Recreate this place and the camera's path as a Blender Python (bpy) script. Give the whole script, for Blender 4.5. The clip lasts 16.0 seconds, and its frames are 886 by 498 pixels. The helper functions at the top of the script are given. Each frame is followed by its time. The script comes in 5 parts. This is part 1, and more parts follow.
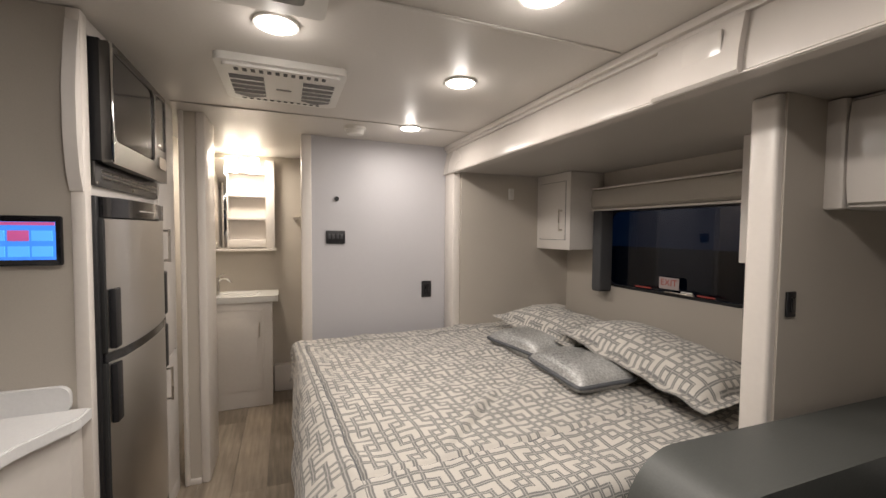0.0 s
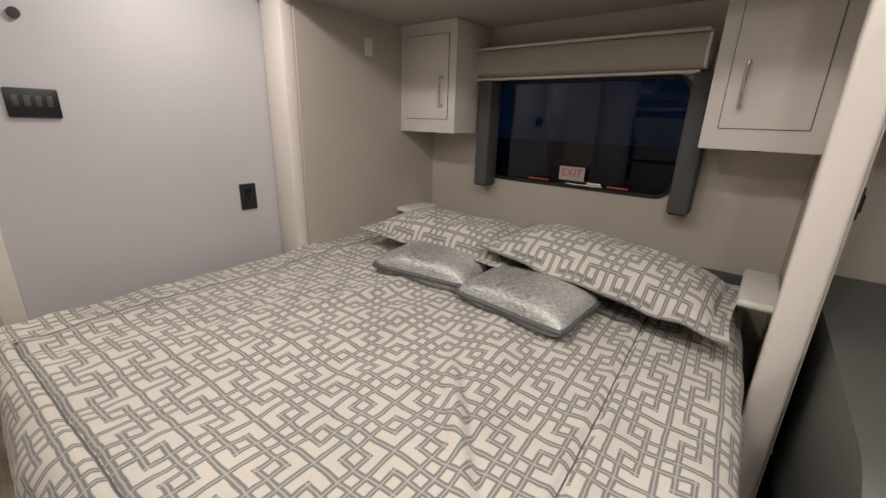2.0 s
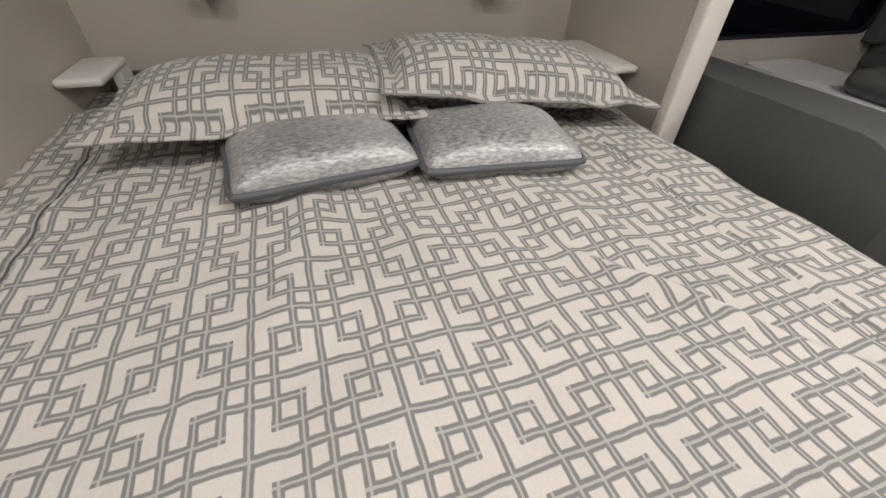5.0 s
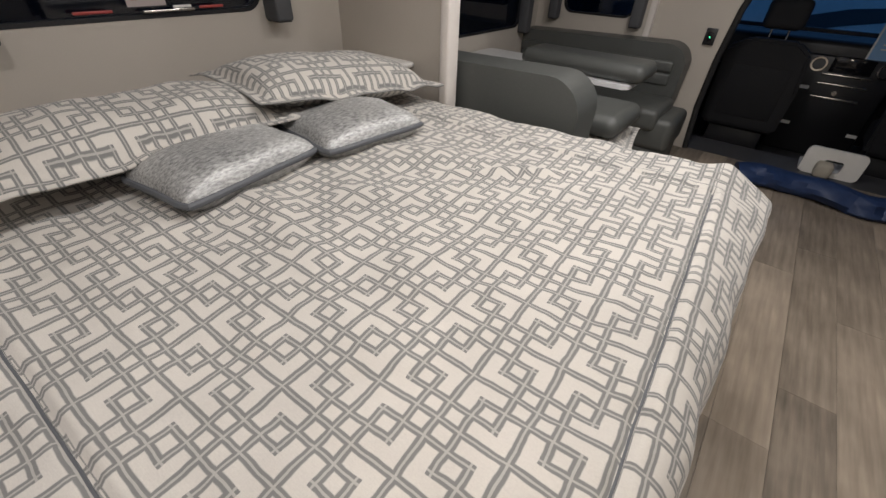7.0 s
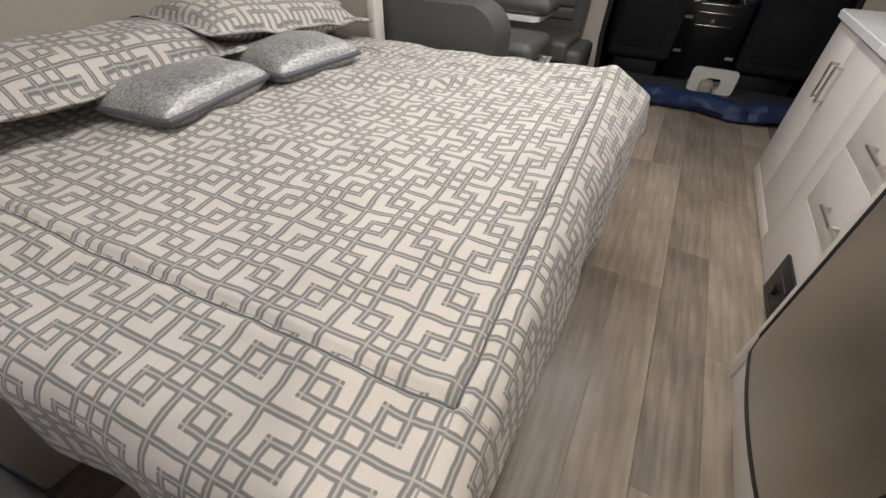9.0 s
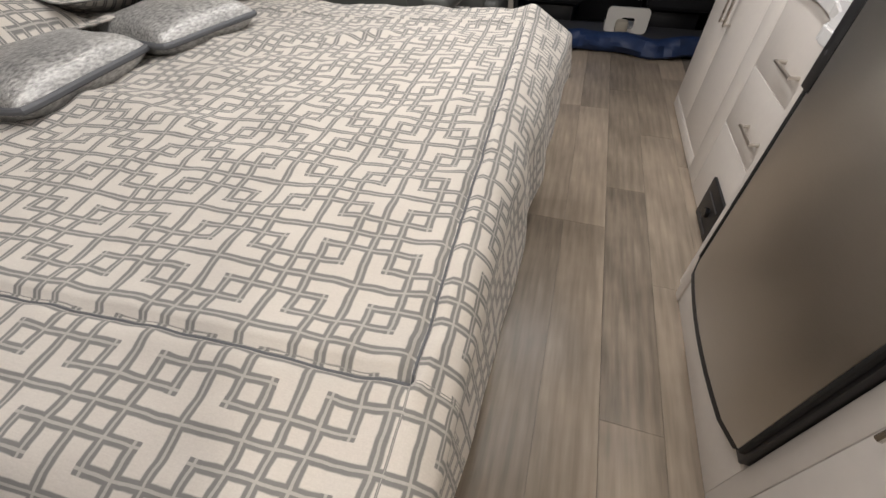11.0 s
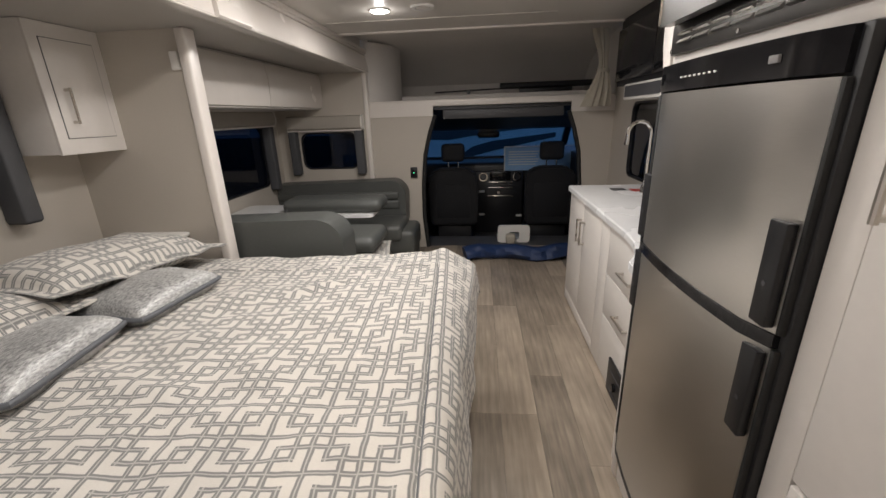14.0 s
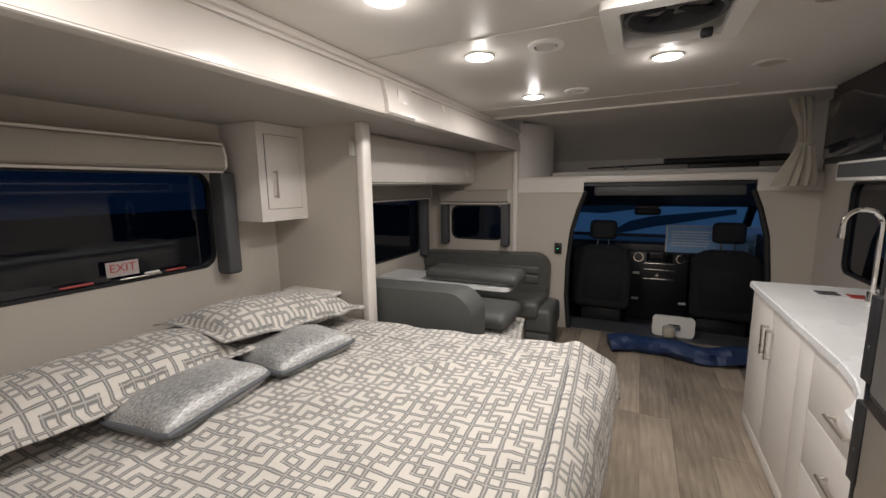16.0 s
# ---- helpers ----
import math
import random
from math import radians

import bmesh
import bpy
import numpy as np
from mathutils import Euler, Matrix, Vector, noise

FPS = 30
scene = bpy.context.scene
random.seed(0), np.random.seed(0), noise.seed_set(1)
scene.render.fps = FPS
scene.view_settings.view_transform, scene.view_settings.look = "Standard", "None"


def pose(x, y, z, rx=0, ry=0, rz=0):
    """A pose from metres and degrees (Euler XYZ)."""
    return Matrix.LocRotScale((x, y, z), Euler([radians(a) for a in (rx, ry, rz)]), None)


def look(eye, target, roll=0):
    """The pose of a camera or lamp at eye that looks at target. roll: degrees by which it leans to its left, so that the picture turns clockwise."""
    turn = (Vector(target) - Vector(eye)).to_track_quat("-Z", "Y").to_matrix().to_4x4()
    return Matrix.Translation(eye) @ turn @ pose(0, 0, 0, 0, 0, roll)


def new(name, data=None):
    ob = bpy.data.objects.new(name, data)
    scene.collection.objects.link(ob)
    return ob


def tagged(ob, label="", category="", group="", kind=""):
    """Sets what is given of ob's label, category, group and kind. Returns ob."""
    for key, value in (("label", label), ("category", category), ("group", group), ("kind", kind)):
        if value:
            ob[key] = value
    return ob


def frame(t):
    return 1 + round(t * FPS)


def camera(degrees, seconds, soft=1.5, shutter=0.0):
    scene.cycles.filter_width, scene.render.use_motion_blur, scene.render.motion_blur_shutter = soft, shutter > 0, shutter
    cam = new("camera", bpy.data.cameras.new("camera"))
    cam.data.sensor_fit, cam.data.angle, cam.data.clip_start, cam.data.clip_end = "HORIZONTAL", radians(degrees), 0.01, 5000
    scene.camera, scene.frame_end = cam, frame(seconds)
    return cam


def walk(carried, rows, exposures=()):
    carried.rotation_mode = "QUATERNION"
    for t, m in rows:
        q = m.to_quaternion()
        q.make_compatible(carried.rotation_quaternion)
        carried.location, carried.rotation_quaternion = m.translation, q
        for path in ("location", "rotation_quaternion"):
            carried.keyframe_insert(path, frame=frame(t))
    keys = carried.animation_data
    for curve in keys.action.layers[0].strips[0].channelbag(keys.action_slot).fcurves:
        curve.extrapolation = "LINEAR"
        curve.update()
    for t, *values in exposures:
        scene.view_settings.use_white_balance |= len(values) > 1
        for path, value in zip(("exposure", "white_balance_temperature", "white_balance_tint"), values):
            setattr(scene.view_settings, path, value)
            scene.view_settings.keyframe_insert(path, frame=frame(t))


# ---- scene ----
cam = camera(95.6, 16.0)
PATH = [
    (0, (0.776, 0.524, 1.456), (1.506, 2.384, 1.366), 0.5),
    (0.5, (0.796, 0.821, 1.475), (1.768, 2.562, 1.314), 0.6),
    (1, (0.814, 1.025, 1.461), (2.015, 2.6, 1.183), 0.8),
    (1.5, (0.829, 1.298, 1.438), (2.226, 2.665, 1.013), 1.4),
    (2, (0.859, 1.472, 1.396), (2.351, 2.656, 0.784), 1.9),
    (2.5, (0.919, 1.631, 1.349), (2.469, 2.602, 0.539), 1.4),
    (3, (1.008, 1.847, 1.303), (2.597, 2.569, 0.325), 1.2),
    (3.5, (1.063, 2.0, 1.282), (2.663, 2.446, 0.168), 1.5),
    (6, (1.123, 2.781, 1.289), (2.338, 1.821, 0.023), 2.3),
    (6.5, (1.026, 2.902, 1.314), (2.108, 1.746, 0.092), 2.6),
    (7, (0.945, 2.966, 1.316), (1.923, 1.689, 0.127), 2.2),
    (7.5, (0.863, 3.063, 1.317), (1.766, 1.73, 0.131), 1.7),
    (8, (0.832, 3.126, 1.315), (1.668, 1.774, 0.1), 1.4),
    (8.5, (0.817, 3.186, 1.294), (1.579, 1.833, 0.033), 1.3),
    (9, (0.778, 3.272, 1.275), (1.47, 1.926, -0.032), 1.4),
    (11.5, (0.771, 3.222, 1.205), (1.131, 1.848, -0.203), -1.8),
    (12, (0.76, 3.26, 1.228), (1.046, 1.804, -0.114), -2.5),
    (12.5, (0.781, 3.354, 1.287), (0.997, 1.781, 0.071), -2.8),
    (13, (0.791, 3.4, 1.352), (0.961, 1.697, 0.317), -2.4),
    (13.5, (0.78, 3.4, 1.402), (0.944, 1.586, 0.576), -2.1),
    (14, (0.773, 3.407, 1.45), (0.955, 1.519, 0.816), -1.9),
    (14.5, (0.766, 3.419, 1.481), (1.015, 1.495, 0.994), -1.8),
    (15, (0.763, 3.415, 1.486), (1.156, 1.493, 1.098), -1.7),
    (15.5, (0.747, 3.36, 1.501), (1.358, 1.484, 1.174), -1.4),
    (16, (0.732, 3.294, 1.506), (1.604, 1.52, 1.205), -0.9),
]
walk(cam, [(t, look(e, g, r)) for t, e, g, r in PATH], [(0.0, -0.34, 6550, 11), (1.5, -0.40, 6550, 11), (3.5, -0.30, 6350, 10), (6.0, -0.22, 6100, 10), (9.0, -0.05, 6100, 10), (13.0, -0.02, 6250, 10), (14.0, -0.01, 6250, 10), (15.0, -0.10, 6250, 10), (16.0, -0.04, 6250, 10)])

# ---- world and lamps ----
world = bpy.data.worlds.new("world")
scene.world = world
world.use_nodes = True
wn = world.node_tree.nodes["Background"]
wn.inputs["Color"].default_value = (0.05, 0.15, 0.36, 1)
wn.inputs["Strength"].default_value = 0.75


def disc_lamp(x, y, z, watts, size, colour=(1.0, 0.928, 0.862)):
    data = bpy.data.lights.new("downlight", "AREA")
    data.shape, data.size, data.energy, data.color = "DISK", size, watts, colour
    ob = new("downlight", data)
    ob.matrix_world = pose(x, y, z)
    return ob


LAMPS = [(0.755, 1.915, 5.0), (1.43, 1.465, 5.0), (1.487, 2.145, 5.0), (1.51, 2.972, 6.2), (0.655, 1.045, 8.0), (1.41, 0.513, 8.2)]
for lx, ly, watts in LAMPS:
    disc_lamp(lx, ly, 2.070, watts, 0.10)
    glow_data = bpy.data.lights.new("downlight_glow", "POINT")
    glow_data.energy, glow_data.color, glow_data.shadow_soft_size = 1.0, (1.0, 0.928, 0.862), 0.03
    new("downlight_glow", glow_data).location = (lx, ly, 2.045)
disc_lamp(0.50, 4.05, 2.06, 10.5, 0.16, (1.0, 0.88, 0.74))

# ---- materials ----


def material(name, colour, rough=0.5, metal=0.0, scale=30.0, vary=0.06, bump=0.05, stretch=(1, 1, 1), big=2.0, coat=0.0, island=0.0, piece=0.0):
    m = bpy.data.materials.new(name)
    m.use_nodes = True
    nt = m.node_tree
    n, l = nt.nodes, nt.links
    b = n["Principled BSDF"]
    b.inputs["Roughness"].default_value = rough
    b.inputs["Metallic"].default_value = metal
    b.inputs["Coat Weight"].default_value = coat
    tc = n.new("ShaderNodeTexCoord")
    mp = n.new("ShaderNodeMapping")
    mp.inputs["Scale"].default_value = stretch
    l.new(tc.outputs["Object"], mp.inputs["Vector"])
    fine = n.new("ShaderNodeTexNoise")
    fine.inputs["Scale"].default_value = scale
    fine.inputs["Detail"].default_value = 5
    l.new(mp.outputs["Vector"], fine.inputs["Vector"])
    wide = n.new("ShaderNodeTexNoise")
    wide.inputs["Scale"].default_value = big
    wide.inputs["Detail"].default_value = 3
    l.new(tc.outputs["Object"], wide.inputs["Vector"])
    add = n.new("ShaderNodeMath")
    add.operation = "ADD"
    l.new(fine.outputs["Fac"], add.inputs[0])
    l.new(wide.outputs["Fac"], add.inputs[1])
    src = add.outputs[0]
    if piece:
        info = n.new("ShaderNodeObjectInfo")
        mul = n.new("ShaderNodeMath")
        mul.operation = "MULTIPLY_ADD"
        mul.inputs[1].default_value = piece
        l.new(info.outputs["Random"], mul.inputs[0])
        l.new(src, mul.inputs[2])
        src = mul.outputs[0]
    rng = n.new("ShaderNodeMapRange")
    rng.inputs["From Min"].default_value = 0.6
    rng.inputs["From Max"].default_value = 1.4 + piece
    rng.inputs["To Min"].default_value = 1 - vary
    rng.inputs["To Max"].default_value = 1 + vary
    l.new(src, rng.inputs["Value"])
    mix = n.new("ShaderNodeVectorMath")
    mix.operation = "SCALE"
    mix.inputs[0].default_value = colour
    l.new(rng.outputs["Result"], mix.inputs["Scale"])
    l.new(mix.outputs["Vector"], b.inputs["Base Color"])
    r2 = n.new("ShaderNodeMapRange")
    r2.inputs["From Min"].default_value = 0.3
    r2.inputs["From Max"].default_value = 0.7
    r2.inputs["To Min"].default_value = max(0.02, rough - 0.06)
    r2.inputs["To Max"].default_value = min(1.0, rough + 0.06)
    l.new(wide.outputs["Fac"], r2.inputs["Value"])
    l.new(r2.outputs["Result"], b.inputs["Roughness"])
    if bump:
        bp = n.new("ShaderNodeBump")
        bp.inputs["Strength"].default_value = bump
        bp.inputs["Distance"].default_value = 0.002
        l.new(fine.outputs["Fac"], bp.inputs["Height"])
        l.new(bp.outputs["Normal"], b.inputs["Normal"])
    return m


def glow(name, colour, strength):
    m = bpy.data.materials.new(name)
    m.use_nodes = True
    b = m.node_tree.nodes["Principled BSDF"]
    b.inputs["Base Color"].default_value = (*colour, 1)
    b.inputs["Emission Color"].default_value = (*colour, 1)
    b.inputs["Emission Strength"].default_value = strength
    return m


def glass(name, tint=(0.5, 0.55, 0.6)):
    """A thin pane: tinted see-through, with a mirror gloss by Fresnel."""
    m = bpy.data.materials.new(name)
    m.use_nodes = True
    n, l = m.node_tree.nodes, m.node_tree.links
    n.remove(n["Principled BSDF"])
    clear = n.new("ShaderNodeBsdfTransparent")
    clear.inputs["Color"].default_value = (*tint, 1)
    gloss = n.new("ShaderNodeBsdfGlossy")
    gloss.inputs["Roughness"].default_value = 0.03
    gloss.inputs["Color"].default_value = (0.9, 0.9, 0.9, 1)
    edge = n.new("ShaderNodeLayerWeight")
    edge.inputs["Blend"].default_value = 0.5
    steep = n.new("ShaderNodeMath")
    steep.operation = "POWER"
    steep.inputs[1].default_value = 4.5
    l.new(edge.outputs["Facing"], steep.inputs[0])
    fres = n.new("ShaderNodeMath")
    fres.operation = "MULTIPLY_ADD"
    fres.inputs[1].default_value, fres.inputs[2].default_value = 0.9, 0.04
    l.new(steep.outputs[0], fres.inputs[0])
    mix = n.new("ShaderNodeMixShader")
    l.new(fres.outputs[0], mix.inputs["Fac"])
    l.new(clear.outputs["BSDF"], mix.inputs[1])
    l.new(gloss.outputs["BSDF"], mix.inputs[2])
    l.new(mix.outputs["Shader"], n["Material Output"].inputs["Surface"])
    return m


WALL = material("wall_panel", (0.53, 0.485, 0.425), 0.6, scale=220, vary=0.04, bump=0.12)
LAV = material("rear_wall_panel", (0.56, 0.55, 0.57), 0.55, scale=180, vary=0.03, bump=0.08)
TRIM = material("cream_trim", (0.76, 0.71, 0.66), 0.35, scale=60, vary=0.03, bump=0.02)
CAB = material("cream_cabinet", (0.74, 0.70, 0.66), 0.38, scale=40, vary=0.03, bump=0.02)
GLOSSCAB = material("cream_valance", (0.70, 0.655, 0.61), 0.22, scale=8, vary=0.03, bump=0.008)
CEIL = material("ceiling_panel", (0.65, 0.615, 0.57), 0.42, scale=90, vary=0.03, bump=0.04)
WOOD = material("grey_oak_plank", (0.315, 0.262, 0.205), 0.36, scale=6, vary=0.75, bump=0.08, stretch=(7, 0.55, 1), big=3.2, piece=0.6)
SUB = material("floor_joint", (0.16, 0.14, 0.12), 0.8)
STEEL = material("brushed_steel", (0.66, 0.64, 0.61), 0.32, metal=1.0, scale=40, vary=0.05, bump=0.03, stretch=(1, 1, 40))
# Stainless darkened in colour, imitating dim reflections and subdued lamp glare.
DSTEEL = material("dim_reflection_steel", (0.17, 0.166, 0.16), 0.30, metal=1.0, scale=40, vary=0.06, bump=0.03, stretch=(1, 40, 1))
# Ceiling tone darkened in the colour itself to hold the slide-out's dimmer light.
SOFFIT = material("shaded_slide_ceiling", (0.41, 0.385, 0.355), 0.5, scale=200, vary=0.03, bump=0.08)
CHROME = material("chrome", (0.80, 0.79, 0.77), 0.10, metal=1.0, vary=0.02, bump=0)
NICKEL = material("brushed_nickel", (0.62, 0.58, 0.53), 0.28, metal=1.0, vary=0.04, bump=0.02)
BLACK = material("black_plastic", (0.013, 0.013, 0.015), 0.42, vary=0.15, scale=80, bump=0.04)
GLOSSB = material("black_gloss", (0.012, 0.012, 0.014), 0.08, vary=0.1, bump=0)
RUBBER = material("black_rubber", (0.015, 0.015, 0.015), 0.7, bump=0.1)
DARKGREY = material("dark_grey_plastic", (0.07, 0.07, 0.075), 0.5, bump=0.05)
VINYL = material("grey_vinyl", (0.086, 0.090, 0.085), 0.42, scale=140, vary=0.10, bump=0.25)
COUNTER = material("white_countertop", (0.80, 0.80, 0.80), 0.25, scale=120, vary=0.05, bump=0.01)
SHADE = material("woven_shade", (0.42, 0.385, 0.335), 0.8, scale=260, vary=0.12, bump=0.3)
SIDEPAD = material("grey_fabric_pad", (0.085, 0.086, 0.092), 0.75, scale=300, vary=0.12, bump=0.25)
WHITEP = material("white_plastic", (0.80, 0.78, 0.74), 0.38, vary=0.02, bump=0.01)
MESHG = material("grey_mesh", (0.22, 0.21, 0.21), 0.7, scale=400, vary=0.3, bump=0.3)
PILLOWDARK = material("grey_piping", (0.10, 0.105, 0.115), 0.6, scale=200, bump=0.15)
SILVER = material("silver_lurex", (0.44, 0.44, 0.43), 0.42, metal=0.35, scale=170, vary=0.85, bump=0.9, stretch=(1, 0.35, 1))
BLUE = material("blue_tarp", (0.012, 0.030, 0.095), 0.55, scale=25, vary=0.25, bump=0.3)
CURT = material("beige_curtain", (0.44, 0.40, 0.33), 0.85, scale=200, vary=0.1, bump=0.2)
CABDARK = material("cab_fabric", (0.009, 0.009, 0.011), 0.8, scale=200, vary=0.3, bump=0.3)
OVER = material("overcab_liner", (0.66, 0.63, 0.60), 0.85, scale=200, vary=0.08, bump=0.2)
PORC = material("porcelain", (0.82, 0.82, 0.80), 0.12, vary=0.02, bump=0)
RED = material("red_plastic", (0.36, 0.05, 0.04), 0.4, bump=0)
PAPER = material("sign_paper", (0.42, 0.36, 0.35), 0.7, vary=0.03, bump=0)
MIRROR = material("mirror", (0.9, 0.9, 0.9), 0.02, metal=1.0, vary=0.0, bump=0)
GLASS = glass("tinted_window_glass", (0.17, 0.19, 0.22))
WINDSCREEN = glass("windscreen_glass", (0.93, 0.95, 0.95))
LENS = glow("lamp_lens", (1.0, 0.93, 0.82), 22.0)
BULB = glow("vanity_bulb", (1.0, 0.90, 0.74), 22.0)
SCREEN = glow("lit_screen", (0.05, 0.25, 0.85), 1.1)
SCREENL = glow("lit_screen_tiles", (0.10, 0.45, 0.95), 0.9)
SCREENR = glow("lit_screen_red", (0.55, 0.10, 0.30), 0.8)
GREENLED = glow("green_led", (0.1, 0.9, 0.4), 2.0)

# ---- builders ----


def bx(bm, x0, x1, y0, y1, z0, z1, r=0.0, seg=2):
    res = bmesh.ops.create_cube(bm, size=1.0)
    vs = res["verts"]
    for v in vs:
        v.co = Vector(((x0 + x1) / 2 + v.co.x * (x1 - x0), (y0 + y1) / 2 + v.co.y * (y1 - y0), (z0 + z1) / 2 + v.co.z * (z1 - z0)))
    if r > 0:
        es = {e for v in vs for e in v.link_edges}
        bmesh.ops.bevel(bm, geom=list(es), offset=r, segments=seg, profile=0.5, affect="EDGES")
    return bm


def cyl(bm, p, q, r, r2=None, n=16):
    p, q = Vector(p), Vector(q)
    d = q - p
    m = Matrix.Translation((p + q) / 2) @ d.to_track_quat("Z", "Y").to_matrix().to_4x4()
    bmesh.ops.create_cone(bm, cap_ends=True, segments=n, radius1=r, radius2=r if r2 is None else r2, depth=d.length, matrix=m)
    return bm


def tube(bm, pts, r, n=10):
    pts = [Vector(p) for p in pts]
    rings = []
    for i, p in enumerate(pts):
        d = (pts[min(i + 1, len(pts) - 1)] - pts[max(i - 1, 0)]).normalized()
        a = d.orthogonal().normalized() if i == 0 else (rings_a - d * rings_a.dot(d)).normalized()
        rings_a = a
        b = d.cross(a)
        rings.append([bm.verts.new(p + (a * math.cos(k * math.tau / n) + b * math.sin(k * math.tau / n)) * r) for k in range(n)])
    for s, t in zip(rings, rings[1:]):
        for k in range(n):
            bm.faces.new((s[k], s[(k + 1) % n], t[(k + 1) % n], t[k]))
    bm.faces.new(rings[0][::-1])
    bm.faces.new(rings[-1])
    return bm


def prism(bm, outline, axis, a, b):
    """Extrudes a closed outline of (u, v) along an axis from a to b. axis x: (y, z); y: (x, z); z: (x, y)."""
    def at(u, v, w):
        return {"x": (w, u, v), "y": (u, w, v), "z": (u, v, w)}[axis]
    lo = [bm.verts.new(at(u, v, a)) for u, v in outline]
    hi = [bm.verts.new(at(u, v, b)) for u, v in outline]
    n = len(outline)
    bm.faces.new(lo)
    bm.faces.new(hi[::-1])
    for k in range(n):
        bm.faces.new((lo[k], hi[k], hi[(k + 1) % n], lo[(k + 1) % n]))
    bmesh.ops.recalc_face_normals(bm, faces=bm.faces)
    return bm


def round_rect(u0, u1, v0, v1, r, n=6):
    out = []
    for cu, cv, a in ((u1 - r, v1 - r, 0), (u0 + r, v1 - r, 90), (u0 + r, v0 + r, 180), (u1 - r, v0 + r, 270)):
        out += [(cu + r * math.cos(radians(a + 90 * k / n)), cv + r * math.sin(radians(a + 90 * k / n))) for k in range(n + 1)]
    return out


def ring(bm, outer, inner, axis, a, b):
    """A frame: the band between two outlines with the same number of points."""
    def at(u, v, w):
        return {"x": (w, u, v), "y": (u, w, v), "z": (u, v, w)}[axis]
    rows = [[bm.verts.new(at(u, v, w)) for u, v in o] for o, w in ((outer, a), (outer, b), (inner, b), (inner, a))]
    n = len(outer)
    for s, t in zip(rows, rows[1:] + rows[:1]):
        for k in range(n):
            bm.faces.new((s[k], s[(k + 1) % n], t[(k + 1) % n], t[k]))
    bmesh.ops.recalc_face_normals(bm, faces=bm.faces)
    return bm


def mesh_of(name, bm, mat, smooth=True):
    me = bpy.data.meshes.new(name)
    bm.normal_update()
    bm.to_mesh(me)
    bm.free()
    me.materials.append(mat)
    if smooth:
        me.shade_smooth()
        me.set_sharp_from_angle(angle=radians(35))
    return me


def part(name, bm, mat, parent, label=""):
    ob = new(name, mesh_of(name, bm, mat))
    if parent is not None:
        ob.parent = parent
        if parent.type == "EMPTY":
            ob.matrix_parent_inverse = parent.matrix_world.inverted()
    if label:
        ob["label"] = label
    return ob


def thing(name, at, label, category, group="", kind=""):
    ob = new(name)
    ob.empty_display_size = 0.05
    ob.matrix_world = Matrix.Translation(at)
    return tagged(ob, label, category, group, kind)


def structure(name, bm, mat, label, category):
    ob = new(name, mesh_of(name, bm, mat))
    return tagged(ob, label, category, kind="structure")


def B(*a, **k):
    return bx(bmesh.new(), *a, **k)


def bar_handle(parent, p, q, out, r=0.006):
    """A bar pull between p and q standing off along out, with two posts."""
    p, q, out = Vector(p), Vector(q), Vector(out)
    d = (q - p).normalized()
    bm = bmesh.new()
    cyl(bm, p + out - d * 0.008, q + out + d * 0.008, r, n=10)
    cyl(bm, p, p + out, r * 1.25, r * 0.9, n=10)
    cyl(bm, q, q + out, r * 1.25, r * 0.9, n=10)
    return part("handle", bm, NICKEL, parent, "brushed nickel bar handle")


# ---- structure ----
structure("floor", B(-0.62, 2.99, -1.04, 4.50, -0.08, -0.006), SUB, "plywood subfloor under grey vinyl planks", "floor")
structure("cab_floor", B(-0.62, 1.99, -3.3, -1.04, -0.33, -0.25), DARKGREY, "dark rubber cab floor one step down", "floor")

bm = bmesh.new()
VX0, VX1, VY0, VY1 = 0.47, 0.85, 1.32, 1.75
for c in ((-0.62, VX0, -0.16, 4.50), (VX1, 1.96, -0.16, 4.50), (VX0, VX1, -0.16, VY0), (VX0, VX1, VY1, 4.50)):
    bx(bm, *c, 2.10, 2.14)
structure("ceiling", bm, CEIL, "satin off-white ceiling panels with thin seams", "ceiling")
structure("trim_ceiling_edge", B(-0.62, 1.96, -0.20, -0.16, 2.085, 2.14, r=0.008), TRIM, "cream moulding along the ceiling's front edge", "trim")
for cy in (1.66, 2.93, 0.22):
    structure("trim_ceiling_seam", B(0.24, 1.90, cy, cy + 0.018, 2.094, 2.0995, r=0.002), CEIL, "flat batten over a ceiling seam", "trim")

# rear wall and the bathroom doorway
structure("wall_rear", B(0.90, 1.955, 3.43, 3.47, 0, 2.10), LAV, "lavender grey panelled wall behind the bed's side", "wall")
structure("trim_door_right", B(0.878, 0.945, 3.412, 3.49, 0, 2.10, r=0.012), TRIM, "cream upright moulding beside the bathroom doorway", "trim")
structure("wall_pantry_end", B(0.255, 0.335, 3.115, 3.40, 0, 2.10), WALL, "narrow grey wall end beside the bathroom doorway", "wall")
structure("trim_door_left", B(0.32, 0.365, 3.10, 3.42, 0, 2.10, r=0.012), TRIM, "cream upright moulding beside the bathroom doorway", "trim")
structure("trim_wall_end", B(0.238, 0.262, 3.095, 3.125, 0, 2.10, r=0.007), TRIM, "cream corner moulding", "trim")
structure("baseboard", B(0.262, 0.32, 3.100, 3.114, 0, 0.035, r=0.005), TRIM, "cream foot moulding", "baseboard")
structure("wall_bath_back", B(-0.62, 1.99, 4.44, 4.50, 0, 2.10), WALL, "beige bathroom back wall", "wall")
structure("wall_bath_left", B(0.02, 0.06, 3.42, 4.44, 0, 2.10), WALL, "beige bathroom side wall", "wall")
